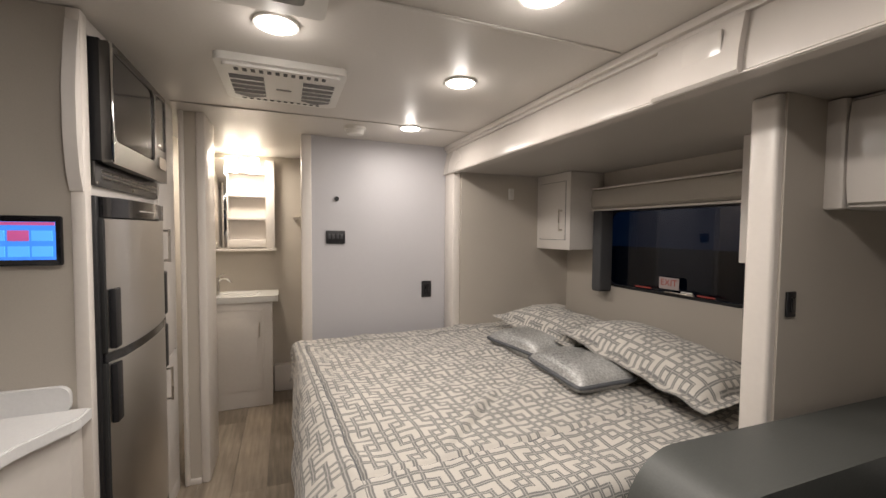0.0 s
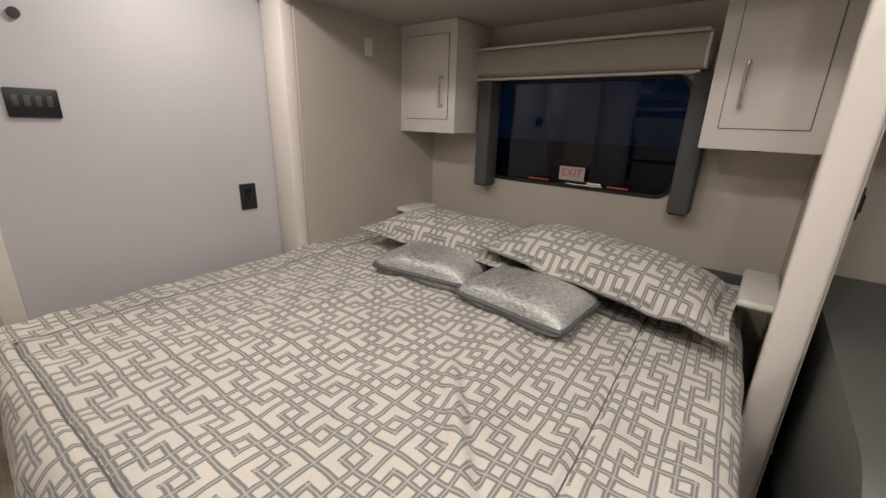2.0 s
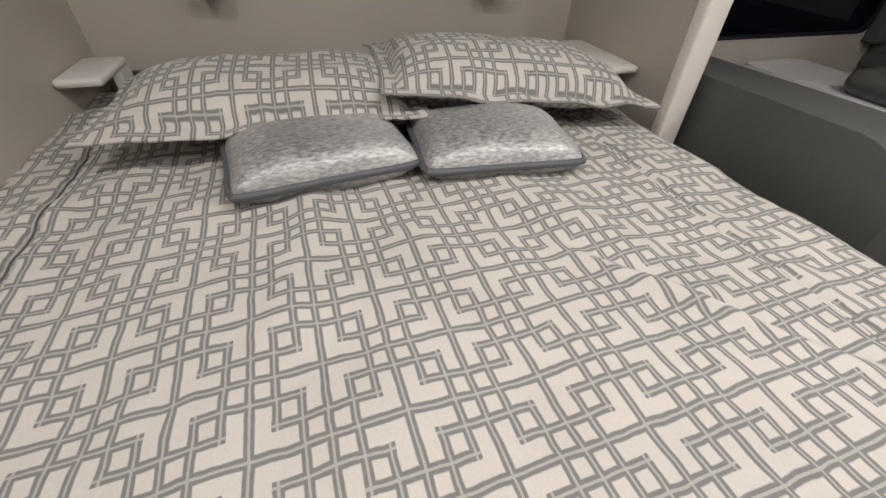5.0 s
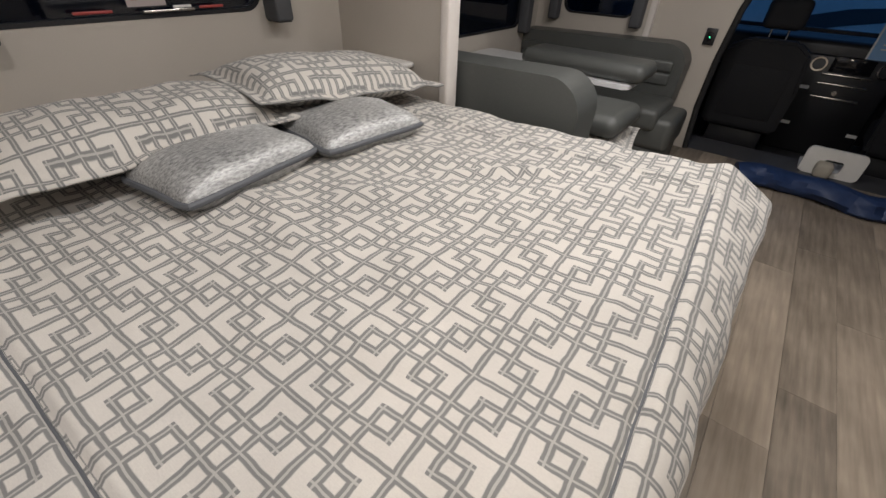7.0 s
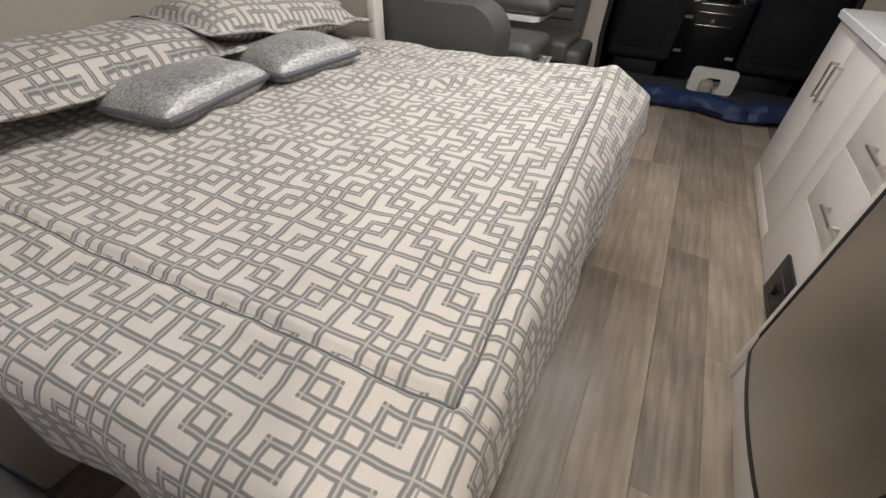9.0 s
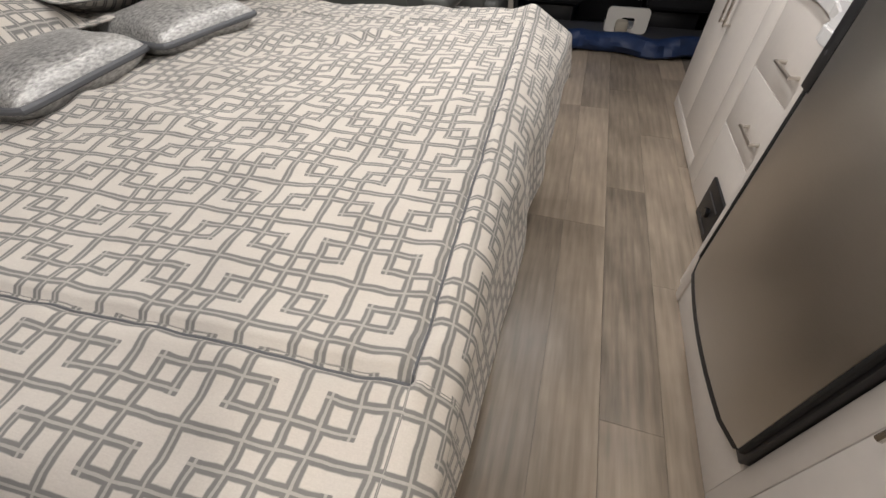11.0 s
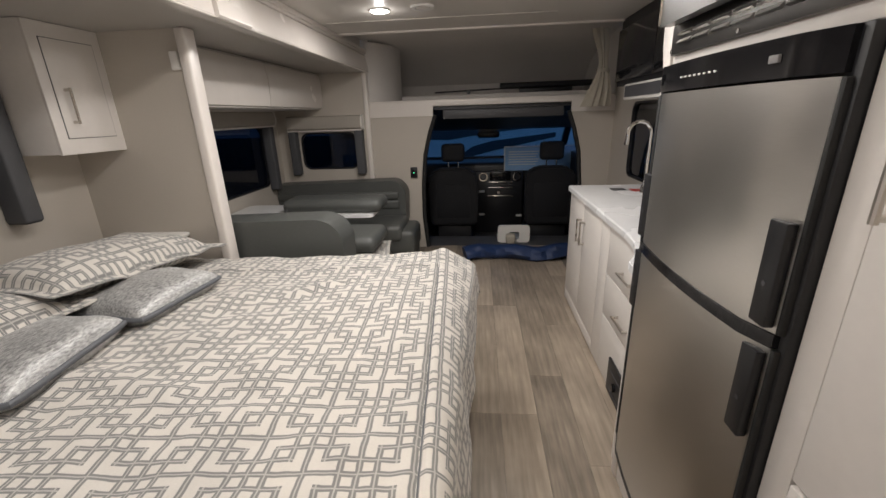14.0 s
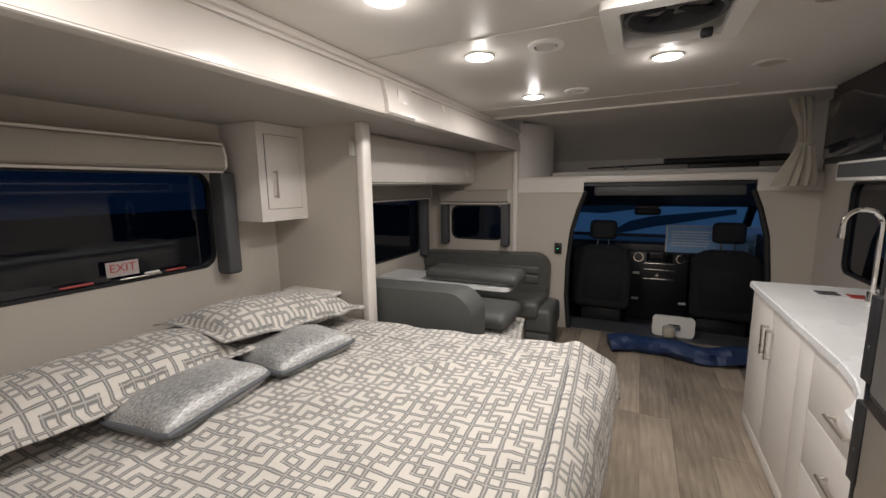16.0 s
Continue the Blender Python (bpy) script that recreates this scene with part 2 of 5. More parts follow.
structure("wall_bath_right", B(1.96, 2.0, 3.435, 4.50, 0, 2.10), WALL, "beige bathroom side wall", "wall")

# left outer wall with the window over the counter
bm = bmesh.new()
for c in ((-1.04, -0.50, 0, 2.10), (0.70, 4.50, 0, 2.10), (-0.50, 0.70, 0, 0.85), (-0.50, 0.70, 1.52, 2.10)):
    bx(bm, -0.62, -0.58, *c)
structure("wall_left", bm, WALL, "grey panelled outer wall over the kitchen counter", "wall")

# slide-out
for k, (y0, y1, z0, z1) in enumerate(((2.815, 3.275, 0, 1.92), (0.55, 1.785, 0, 1.92), (-1.0, -0.645, 0, 1.92), (1.785, 2.815, 0, 1.07), (1.785, 2.815, 1.62, 1.92), (-0.645, 0.55, 0, 0.79), (-0.645, 0.55, 1.40, 1.92))):
    structure("wall_slide_outer_%d" % (k + 1), B(2.95, 2.99, y0, y1, z0, z1), WALL, "beige panel of the slide-out's outer wall", "wall")
structure("wall_slide_rear", B(1.985, 2.952, 3.243, 3.275, 0, 1.92), WALL, "beige grey end wall of the slide-out", "wall")
bm = bmesh.new()
for x0, x1, z0, z1 in ((1.97, 2.08, 0, 1.92), (2.70, 2.952, 0, 1.92), (2.08, 2.70, 0, 0.91), (2.08, 2.70, 1.31, 1.92)):
    bx(bm, x0, x1, -1.0, -0.955, z0, z1)
structure("wall_slide_front", bm, WALL, "beige grey end wall of the slide-out with a small window", "wall")
structure("ceiling_slide", B(1.972, 2.96, -0.96, 3.23, 1.887, 1.915), SOFFIT, "flat off-white ceiling of the slide-out, with shade in its greyed colour", "ceiling")
structure("partition", B(2.20, 2.95, 1.295, 1.352, 0, 1.90), WALL, "beige grey partition between bed and dinette", "wall")
structure("trim_post", B(2.170, 2.225, 1.302, 1.384, 0, 1.886, r=0.012, seg=3), TRIM, "cream post capping the partition's end", "trim")
structure("trim_slide_jamb_rear", B(1.925, 1.985, 3.255, 3.425, 0, 1.95, r=0.012), TRIM, "wide cream jamb of the slide-out opening", "trim")
structure("trim_slide_jamb_front", B(1.925, 1.985, -1.04, -0.955, 0, 1.95, r=0.012), TRIM, "cream jamb of the slide-out opening", "trim")


def valance_profile(off):
    return [(1.975, 1.883), (1.925 - off, 1.883), (1.915 - off, 1.892), (1.918 - off, 1.94), (1.93 - off, 2.0), (1.942 - off, 2.05), (1.975, 2.055)]


for k, (y0, y1, off) in enumerate(((-1.03, 1.252, 0.0), (1.252, 1.522, 0.022), (1.522, 3.425, 0.0))):
    structure("valance_%d" % (k + 1), prism(bmesh.new(), valance_profile(off), "y", y0, y1), GLOSSCAB,
              "glossy cream fascia along the top of the slide-out" if off == 0 else "raised cream joint cover of the slide-out fascia", "trim")
structure("valance_plate", bx(bmesh.new(), 1.899, 1.907, 1.30, 1.42, 1.93, 2.02, r=0.003), GLOSSCAB, "small cream cover plate on the fascia", "trim")
bm = bmesh.new()
bx(bm, 1.93, 1.975, -1.03, 3.425, 2.052, 2.07, r=0.004)
bx(bm, 1.915, 1.975, -1.03, 3.425, 2.070, 2.099, r=0.006)
structure("trim_slide_top", bm, TRIM, "ribbed cream crown moulding above the slide-out", "trim")
structure("trim_slide_bead", B(1.907, 1.916, -1.03, 3.425, 1.881, 1.887, r=0.002), TRIM, "thin bead along the fascia's lower edge", "trim")


def window(name, axis, w, u0, u1, v0, v1, side, label):
    """A black-framed window with rounded corners in a wall face at w; side: +1 where the room lies at larger w."""
    t = thing(name, (0, 0, 0), label, "window", kind="structure")
    edge, inner = round_rect(u0 - 0.006, u1 + 0.006, v0 - 0.006, v1 + 0.006, 0.085), round_rect(u0 + 0.010, u1 - 0.010, v0 + 0.010, v1 - 0.010, 0.075)
    part("reveal", ring(bmesh.new(), round_rect(u0 - 0.024, u1 + 0.024, v0 - 0.024, v1 + 0.024, 0.004), edge, axis, w - side * 0.028, w + side * 0.002), WALL, t, "beige reveal round the glass")
    part("window_frame", ring(bmesh.new(), edge, inner, axis, w - side * 0.030, w + side * 0.005), BLACK, t, "thin black window frame")
    part("pane", prism(bmesh.new(), round_rect(u0, u1, v0, v1, 0.08), axis, w - side * 0.022, w - side * 0.018), GLASS, t).visible_shadow = False
    return t


window("window_1", "x", 2.95, 1.800, 2.800, 1.078, 1.61, -1, "dark tinted escape window with rounded corners over the bed")
window("window_2", "x", 2.95, -0.63, 0.535, 0.805, 1.39, -1, "dark tinted dinette side window with rounded corners")
window("window_3", "y", -0.955, 2.085, 2.695, 0.925, 1.30, 1, "small dark window behind the dinette bench")
window("window_4", "x", -0.58, -0.48, 0.68, 0.87, 1.50, 1, "dark window over the kitchen counter")
w1 = bpy.data.objects["window_1"]

# bulkhead to the cab
def bulkhead(name, x_in, x_out):
    s = 1 if x_out > x_in else -1
    curve = [(x_in + s * 0.13, 0.0), (x_in + s * 0.16, 0.35), (x_in + s * 0.155, 0.7), (x_in + s * 0.12, 1.05), (x_in + s * 0.06, 1.28), (x_in + s * 0.015, 1.40), (x_in, 1.45), (x_in, 1.545), (x_in + s * 0.02, 1.57)]
    structure(name, prism(bmesh.new(), curve + [(x_out, 1.57), (x_out, 0.0)], "y", -1.04, -1.0), WALL, "beige grey bulkhead beside the cab opening with a curved edge", "wall")
    trim = [(u - s * 0.02, v) for u, v in curve[:7]]
    bm = tube(bmesh.new(), [(u, -1.02, v) for u, v in trim], 0.024, 8)
    structure("trim_cab_opening", bm, RUBBER, "black rubber edge of the cab opening", "trim")
    structure("trim_bulkhead_cap", prism(bmesh.new(), [(x_in - s * 0.004, 1.44), (x_in - s * 0.004, 1.55), (x_in + s * 0.02, 1.574), (x_out, 1.574), (x_out, 1.44)], "y", -1.0, -0.985), TRIM, "cream cap at the top of the bulkhead", "trim")


bulkhead("bulkhead_left", 1.258, 1.925)
bulkhead("bulkhead_right", -0.16, -0.58)

# bunk over the cab
structure("overcab_deck", B(-0.58, 1.95, -2.45, -1.0, 1.535, 1.60, r=0.01), TRIM, "cream bunk deck over the cab with a rounded lip", "shelf")
structure("overcab_liner", prism(bmesh.new(), [(-0.16, 2.14), (-0.9, 2.20), (-1.6, 2.17), (-2.1, 2.02), (-2.35, 1.82), (-2.40, 1.60), (-2.46, 1.60), (-2.42, 1.85), (-2.14, 2.07), (-1.62, 2.23), (-0.9, 2.26), (-0.16, 2.20)], "x", -0.60, 1.97), OVER, "grey padded liner of the bunk over the cab", "ceiling")
structure("wall_overcab_left", B(1.93, 1.97, -2.46, -1.045, 1.57, 2.25), OVER, "grey padded side of the bunk", "wall")
structure("wall_overcab_corner", B(1.90, 1.99, -1.10, -1.042, 1.575, 2.25), OVER, "grey padded corner at the bunk", "wall")
structure("wall_overcab_edge", B(1.977, 1.99, -1.03, -0.16, 1.95, 2.25), OVER, "grey padded side above the slide-out", "wall")
structure("wall_overcab_right", B(-0.62, -0.58, -2.46, -1.0, 1.57, 2.25), OVER, "grey padded side of the bunk", "wall")
structure("overcab_column", prism(bmesh.new(), [(1.93, -1.02), (1.93, -1.62), (1.68, -1.62), (1.69, -1.45), (1.73, -1.28), (1.80, -1.14), (1.87, -1.05)], "z", 1.575, 2.17), OVER, "rounded grey side panel at the bunk's edge", "wall")
structure("overcab_ledge", B(-0.58, 1.66, -2.36, -1.45, 1.60, 1.66, r=0.015), OVER, "grey mattress board in the bunk", "shelf")

# cab shell
structure("cab_wall_left", B(1.80, 1.86, -3.2, -1.04, -0.30, 0.92), BLACK, "dark cab door lining", "wall")
structure("cab_wall_right", B(-0.56, -0.50, -3.2, -1.04, -0.30, 0.92), BLACK, "dark cab door lining", "wall")
structure("cab_firewall", B(-0.56, 1.86, -3.24, -3.18, -0.33, 0.80), BLACK, "dark wall under the windscreen", "wall")
structure("cab_pillar", prism(bmesh.new(), [(-2.35, 1.53), (-2.43, 1.53), (-3.14, 0.80), (-3.06, 0.80)], "x", 1.74, 1.82), BLACK, "dark windscreen pillar", "trim")
structure("cab_pillar", prism(bmesh.new(), [(-2.35, 1.53), (-2.43, 1.53), (-3.14, 0.80), (-3.06, 0.80)], "x", -0.52, -0.44), BLACK, "dark windscreen pillar", "trim")
structure("cab_headliner", prism(bmesh.new(), [(-1.045, 1.50), (-1.045, 1.532), (-2.44, 1.532), (-2.60, 1.30), (-2.38, 1.235), (-2.10, 1.27), (-1.60, 1.42)], "x", -0.56, 1.86), BLACK, "dark cab headliner sloping down to the windscreen", "ceiling")
structure("cab_header", B(-0.10, 1.16, -1.30, -1.05, 1.40, 1.50, r=0.02), DARKGREY, "dark grey overhead cover above the cab opening", "trim")
ws = thing("windscreen", (0, 0, 0), "wide sloped windscreen with the blue evening outside", "windscreen", kind="structure")
part("pane", prism(bmesh.new(), [(-2.40, 1.50), (-2.405, 1.50), (-3.105, 0.80), (-3.10, 0.80)], "x", -0.44, 1.74), WINDSCREEN, ws).visible_shadow = False

# ---- bed ----
BX0, BX1, BY0, BY1, BZ = 0.816, 2.90, 1.385, 3.315, 0.762
CELL = 0.0080
HANG = 0.26


BLOCK_X, BLOCK_Y = 0.1135, 0.0985


def fabric_material():
    """Printed cotton: blocks of three by three, two L-shaped bars round a diagonal of small squares, parted by double grey lines."""
    m = bpy.data.materials.new("greek_key_cotton")
    m.use_nodes = True
    n, l = m.node_tree.nodes, m.node_tree.links

    def calc(op, *args):
        node = n.new("ShaderNodeMath")
        node.operation = op
        for k, v in enumerate(args):
            if isinstance(v, (int, float)):
                node.inputs[k].default_value = v
            else:
                l.new(v, node.inputs[k])
        return node.outputs[0]

    b = n["Principled BSDF"]
    b.inputs["Roughness"].default_value = 0.85
    b.inputs["Sheen Weight"].default_value = 0.15
    at = n.new("ShaderNodeAttribute")
    at.attribute_name = "weave"
    tc = n.new("ShaderNodeTexCoord")
    slub = n.new("ShaderNodeTexNoise")
    slub.inputs["Scale"].default_value = 2.5
    l.new(at.outputs["Vector"], slub.inputs["Vector"])
    wob = n.new("ShaderNodeVectorMath")
    wob.operation = "MULTIPLY_ADD"
    wob.inputs[1].default_value = (0.06, 0.06, 0)
    l.new(slub.outputs["Color"], wob.inputs[0])
    l.new(at.outputs["Vector"], wob.inputs[2])
    sep = n.new("ShaderNodeSeparateXYZ")
    l.new(wob.outputs["Vector"], sep.inputs[0])
    u, v = sep.outputs["X"], sep.outputs["Y"]
    iu, iv = calc("FLOOR", u), calc("FLOOR", v)
    fu, fv = calc("MULTIPLY", calc("SUBTRACT", u, iu), 3.0), calc("MULTIPLY", calc("SUBTRACT", v, iv), 3.0)
    odd = calc("FLOORED_MODULO", calc("ADD", iu, iv), 2.0)
    flip = calc("SUBTRACT", 3.0, calc("MULTIPLY", fu, 2.0))
    pu = calc("ADD", fu, calc("MULTIPLY", odd, flip))
    half = 0.205

    def line(p, q):
        """Distance to the nearest upright line, which is left out inside the two bars."""
        k = calc("ROUND", p)
        d = calc("ABSOLUTE", calc("SUBTRACT", p, k))
        bar_a = calc("MULTIPLY", calc("COMPARE", k, 1.0, 0.1), calc("GREATER_THAN", q, 2.0 + half))
        bar_b = calc("MULTIPLY", calc("COMPARE", k, 2.0, 0.1), calc("LESS_THAN", q, 1.0 - half))
        return calc("ADD", d, calc("ADD", bar_a, bar_b))

    def line_h(p, q):
        k = calc("ROUND", q)
        d = calc("ABSOLUTE", calc("SUBTRACT", q, k))
        bar_a = calc("MULTIPLY", calc("COMPARE", k, 2.0, 0.1), calc("LESS_THAN", p, 1.0 - half))
        bar_b = calc("MULTIPLY", calc("COMPARE", k, 1.0, 0.1), calc("GREATER_THAN", p, 2.0 + half))
        return calc("ADD", d, calc("ADD", bar_a, bar_b))

    dist = calc("MINIMUM", line(pu, fv), line_h(pu, fv))
    ramp = n.new("ShaderNodeValToRGB")
    cr = ramp.color_ramp
    cr.interpolation = "LINEAR"
    stops = ((0.0, 0.46), (0.040, 0.46), (0.060, 1.0), (half - 0.035, 1.0), (half + 0.018, 0.0), (0.6, 0.0))
    cr.elements[0].position, cr.elements[1].position = stops[0][0], stops[-1][0]
    for p, _ in stops[1:-1]:
        cr.elements.new(p)
    for e, (p, c) in zip(cr.elements, stops):
        e.color = (c, c, c, 1)
    l.new(dist, ramp.inputs["Fac"])
    nz = n.new("ShaderNodeTexNoise")
    nz.inputs["Scale"].default_value = 420
    l.new(tc.outputs["Object"], nz.inputs["Vector"])
    n2 = n.new("ShaderNodeTexNoise")
    n2.inputs["Scale"].default_value = 5
    l.new(tc.outputs["Object"], n2.inputs["Vector"])
    thread = n.new("ShaderNodeTexNoise")
    thread.inputs["Scale"].default_value = 1.0
    stretch = n.new("ShaderNodeVectorMath")
    stretch.operation = "MULTIPLY"
    stretch.inputs[1].default_value = (9, 70, 1)
    l.new(at.outputs["Vector"], stretch.inputs[0])
    l.new(stretch.outputs["Vector"], thread.inputs["Vector"])
    mix = n.new("ShaderNodeMix")
    mix.data_type = "RGBA"
    mix.inputs["A"].default_value = (0.59, 0.558, 0.510, 1)
    mix.inputs["B"].default_value = (0.195, 0.194, 0.187, 1)
    l.new(ramp.outputs["Color"], mix.inputs["Factor"])
    add = calc("ADD", calc("ADD", calc("MULTIPLY", nz.outputs["Fac"], 0.7), n2.outputs["Fac"]), calc("MULTIPLY", thread.outputs["Fac"], 0.6))
    rng = n.new("ShaderNodeMapRange")
    rng.inputs["From Min"].default_value, rng.inputs["From Max"].default_value = 0.7, 1.6
    rng.inputs["To Min"].default_value, rng.inputs["To Max"].default_value = 0.88, 1.10
    l.new(add, rng.inputs["Value"])
    sc = n.new("ShaderNodeVectorMath")
    sc.operation = "SCALE"
    l.new(mix.outputs["Result"], sc.inputs[0])
    l.new(rng.outputs["Result"], sc.inputs["Scale"])
    l.new(sc.outputs["Vector"], b.inputs["Base Color"])
    bp = n.new("ShaderNodeBump")
    bp.inputs["Strength"].default_value = 0.25
    bp.inputs["Distance"].default_value = 0.001
    l.new(nz.outputs["Fac"], bp.inputs["Height"])
    l.new(bp.outputs["Normal"], b.inputs["Normal"])
    return m


FABRIC = fabric_material()


def grid_mesh(name, verts, nu, nv, mat, weave=None):
    """A quad grid of nu x nv vertices; weave holds each vertex's place on the printed cloth, in blocks."""
    idx = np.arange(nu * nv).reshape(nu, nv)
    q = np.stack([idx[:-1, :-1], idx[1:, :-1], idx[1:, 1:], idx[:-1, 1:]], -1).reshape(-1, 4)
    me = bpy.data.meshes.new(name)
    me.from_pydata([tuple(v) for v in verts], [], q.tolist())
    if weave is not None:
        me.attributes.new("weave", "FLOAT_VECTOR", "POINT").data.foreach_set("vector", np.asarray(weave, np.float32).ravel())
    me.materials.append(mat)
    me.shade_smooth()
    return me


def fold(d, r=0.055):
    """Distance past the start of a rounded edge to (outward, downward)."""
    if d <= 0:
        return d, 0.0
    arc = r * math.pi / 2
    if d < arc:
        a = d / r
        return r * math.sin(a), r * (1 - math.cos(a))
    return r + 0.02 * math.sin((d - arc) * 7), r + d - arc


COVER_TOP = []
FOLD_Y, FOLD_X = 0.085, 0.115
SEAM_U, SEAM_V = 0.0, (0.205, BY1 - BY0 - 2 * FOLD_Y - 0.150)
SKEW = radians(3.5)


def askew(x, y):
    """The comforter lies a little turned on the bed."""
    dx, dy = x - 1.9, y - 2.26
    return 1.9 + dx * math.cos(SKEW) - dy * math.sin(SKEW), 2.26 + dx * math.sin(SKEW) + dy * math.cos(SKEW)


def comforter():
    r, ru = FOLD_Y, FOLD_X
    us = np.arange(-HANG - 0.06, BX1 - BX0 - ru, CELL)
    vs = np.arange(-HANG - 0.03, BY1 - BY0 - 2 * r + HANG + 0.03, CELL)
    verts, weave = [], []
    ly = BY1 - BY0 - 2 * r
    for u in us:
        ou, du = fold(-u, ru)
        x = BX0 + ru - ou if u < 0 else BX0 + ru + u
        for v in vs:
            if v < 0:
                ov, dv = fold(-v, r)
                y = BY0 + r - ov
            elif v > ly:
                ov, dv = fold(v - ly, r)
                y = BY1 - r + ov
            else:
                dv, y = 0.0, BY0 + r + v
            p = Vector((u * 2.1, v * 2.1, 0))
            wr = 0.012 * noise.noise(p) + 0.010 * noise.noise(p * 2.7) + 0.008 * noise.noise(Vector((u * 5 + v * 4, v * 9 - u * 6, 3))) + 0.0035 * noise.noise(Vector((u * 24 + v * 6, v * 20 - u * 9, 8)))
            # long soft creases fanning out from the pillows
            fan = math.atan2(v - 0.95, 1.75 - u)
            rad = math.hypot(v - 0.95, 1.75 - u)
            wr += 0.015 * max(0.0, math.sin(fan * 9 + 2.2 * noise.noise(p * 0.8))) ** 5 * min(1.0, max(0.0, rad - 0.35) * 1.6) * min(1.0, max(0.0, 1.5 - rad) * 2)
            # one sharp crease running down from the cushions
            along, off = (0.70 - u) * 0.786 + (0.58 - v) * 0.618, (0.70 - u) * 0.618 - (0.58 - v) * 0.786
            wr += 0.016 * math.exp(-((off - 0.020) / 0.022) ** 2) * min(1.0, max(0.0, along + 0.05) * 5) * min(1.0, max(0.0, 0.60 - along) * 4)
            wr -= 0.008 * math.exp(-((off + 0.012) / 0.012) ** 2) * min(1.0, max(0.0, along + 0.05) * 5) * min(1.0, max(0.0, 0.60 - along) * 4)
            # puckers along the seams
            inside_v = SEAM_V[0] < v < SEAM_V[1]
            for s in SEAM_V:
                near = math.exp(-((v - s) / 0.045) ** 2)
                wr += near * (0.006 + 0.005 * noise.noise(Vector((u * 22, s * 9, 1)))) * (1 if u > -0.02 else 0)
                wr -= 0.015 * math.exp(-((v - s) / 0.009) ** 2) * (1 if u > SEAM_U else 0)
            near = math.exp(-((u - SEAM_U) / 0.045) ** 2)
            wr += near * (0.006 + 0.006 * noise.noise(Vector((v * 22, 4, 1))))
            wr -= 0.013 * math.exp(-((u - SEAM_U) / 0.009) ** 2) * (1 if inside_v else 0)
            # the front foot corner stands up in a soft point
            wr += 0.030 * math.exp(-(((u + 0.03) / 0.07) ** 2 + ((v + 0.02) / 0.09) ** 2))
            drop = max(du, dv) + 0.15 * min(du, dv)
            top = min(1.0, max(0.0, 1 - max(du, dv) / 0.1))
            sag = -0.012 + 0.022 * math.sin(math.pi * min(1, max(0, v / ly))) if 0 < v < ly else -0.012
            z = BZ + (wr + sag) * top - drop
            hang = 0.016 * noise.noise(Vector((x * 6, y * 6, z * 2))) * (1 - top)
            corner = min(du, dv) * 0.12
            bulge = (0.065 - 0.135 * min(1.0, max(0.0, v / ly))) * min(1.0, du / 0.09)
            px, py = askew(-bulge + x + (hang - corner * 0.5 if du > 0.02 else 0), y + (hang if dv > 0.02 else 0))
            if top > 0.99:
                COVER_TOP.append((u, v, px, py, z))
            verts.append((px, py, z))
            shift = (0.62 if v > SEAM_V[1] else 0.35 if v < SEAM_V[0] else 0.0, 0.4 if u < SEAM_U else 0.0)
            weave.append(((BX0 + ru + u - 1.399) / BLOCK_X + 20 + shift[1], (BY0 + r + v - 2.166) / BLOCK_Y + 20 + shift[0], 0))
    return grid_mesh("comforter", verts, len(us), len(vs), FABRIC, weave)


bed = thing("bed", (1.9, 2.26, 0), "king bed made up in the slide-out on a beige boxed platform", "bed")
part("platform", B(1.05, 2.94, 1.43, 3.215, 0.0, 0.40, r=0.01), CAB, bed, "cream boxed bed platform")
part("mattress", B(0.965, 2.90, 1.44, 3.19, 0.40, 0.735, r=0.05, seg=4), WHITEP, bed, "white mattress under the comforter")
part("headboard", B(2.905, 2.945, 1.45, 3.20, 0.40, 0.80, r=0.015), SIDEPAD, bed, "low dark grey upholstered headboard")
part("bracket", B(0.99, 1.06, 3.10, 3.18, 0.0, 0.39, r=0.01), BLACK, bed, "black steel support leg")
part("bracket", B(0.99, 1.06, 1.45, 1.52, 0.0, 0.39, r=0.01), BLACK, bed, "black steel support leg")
cf = thing("comforter", (1.9, 2.26, 0.75), "cream comforter with a grey Greek-key weave and stitched border", "bedding")
cover = new("cover", comforter())
cover.parent, cover.matrix_parent_inverse = cf, cf.matrix_world.inverted()
sol = cover.modifiers.new("thickness", "SOLIDIFY")
sol.thickness, sol.offset = 0.012, -1
SEAMS = {}
for (cu_, cv_, sx, sy, sz) in COVER_TOP:
    for key, at_v in (("front", SEAM_V[0]), ("rear", SEAM_V[1])):
        if abs(cv_ - at_v) < CELL * 0.51 and cu_ > SEAM_U:
            SEAMS.setdefault(key, {})[round(cu_, 4)] = (sx, sy, sz + 0.001)
    if abs(cu_ - SEAM_U) < CELL * 0.51 and SEAM_V[0] < cv_ < SEAM_V[1]:
        SEAMS.setdefault("foot", {})[round(cv_, 4)] = (sx, sy, sz + 0.001)
for key in SEAMS:
    part("stitched_seam", tube(bmesh.new(), [SEAMS[key][q] for q in sorted(SEAMS[key])], 0.0026, 5), PILLOWDARK, cf, "dark stitched seam")


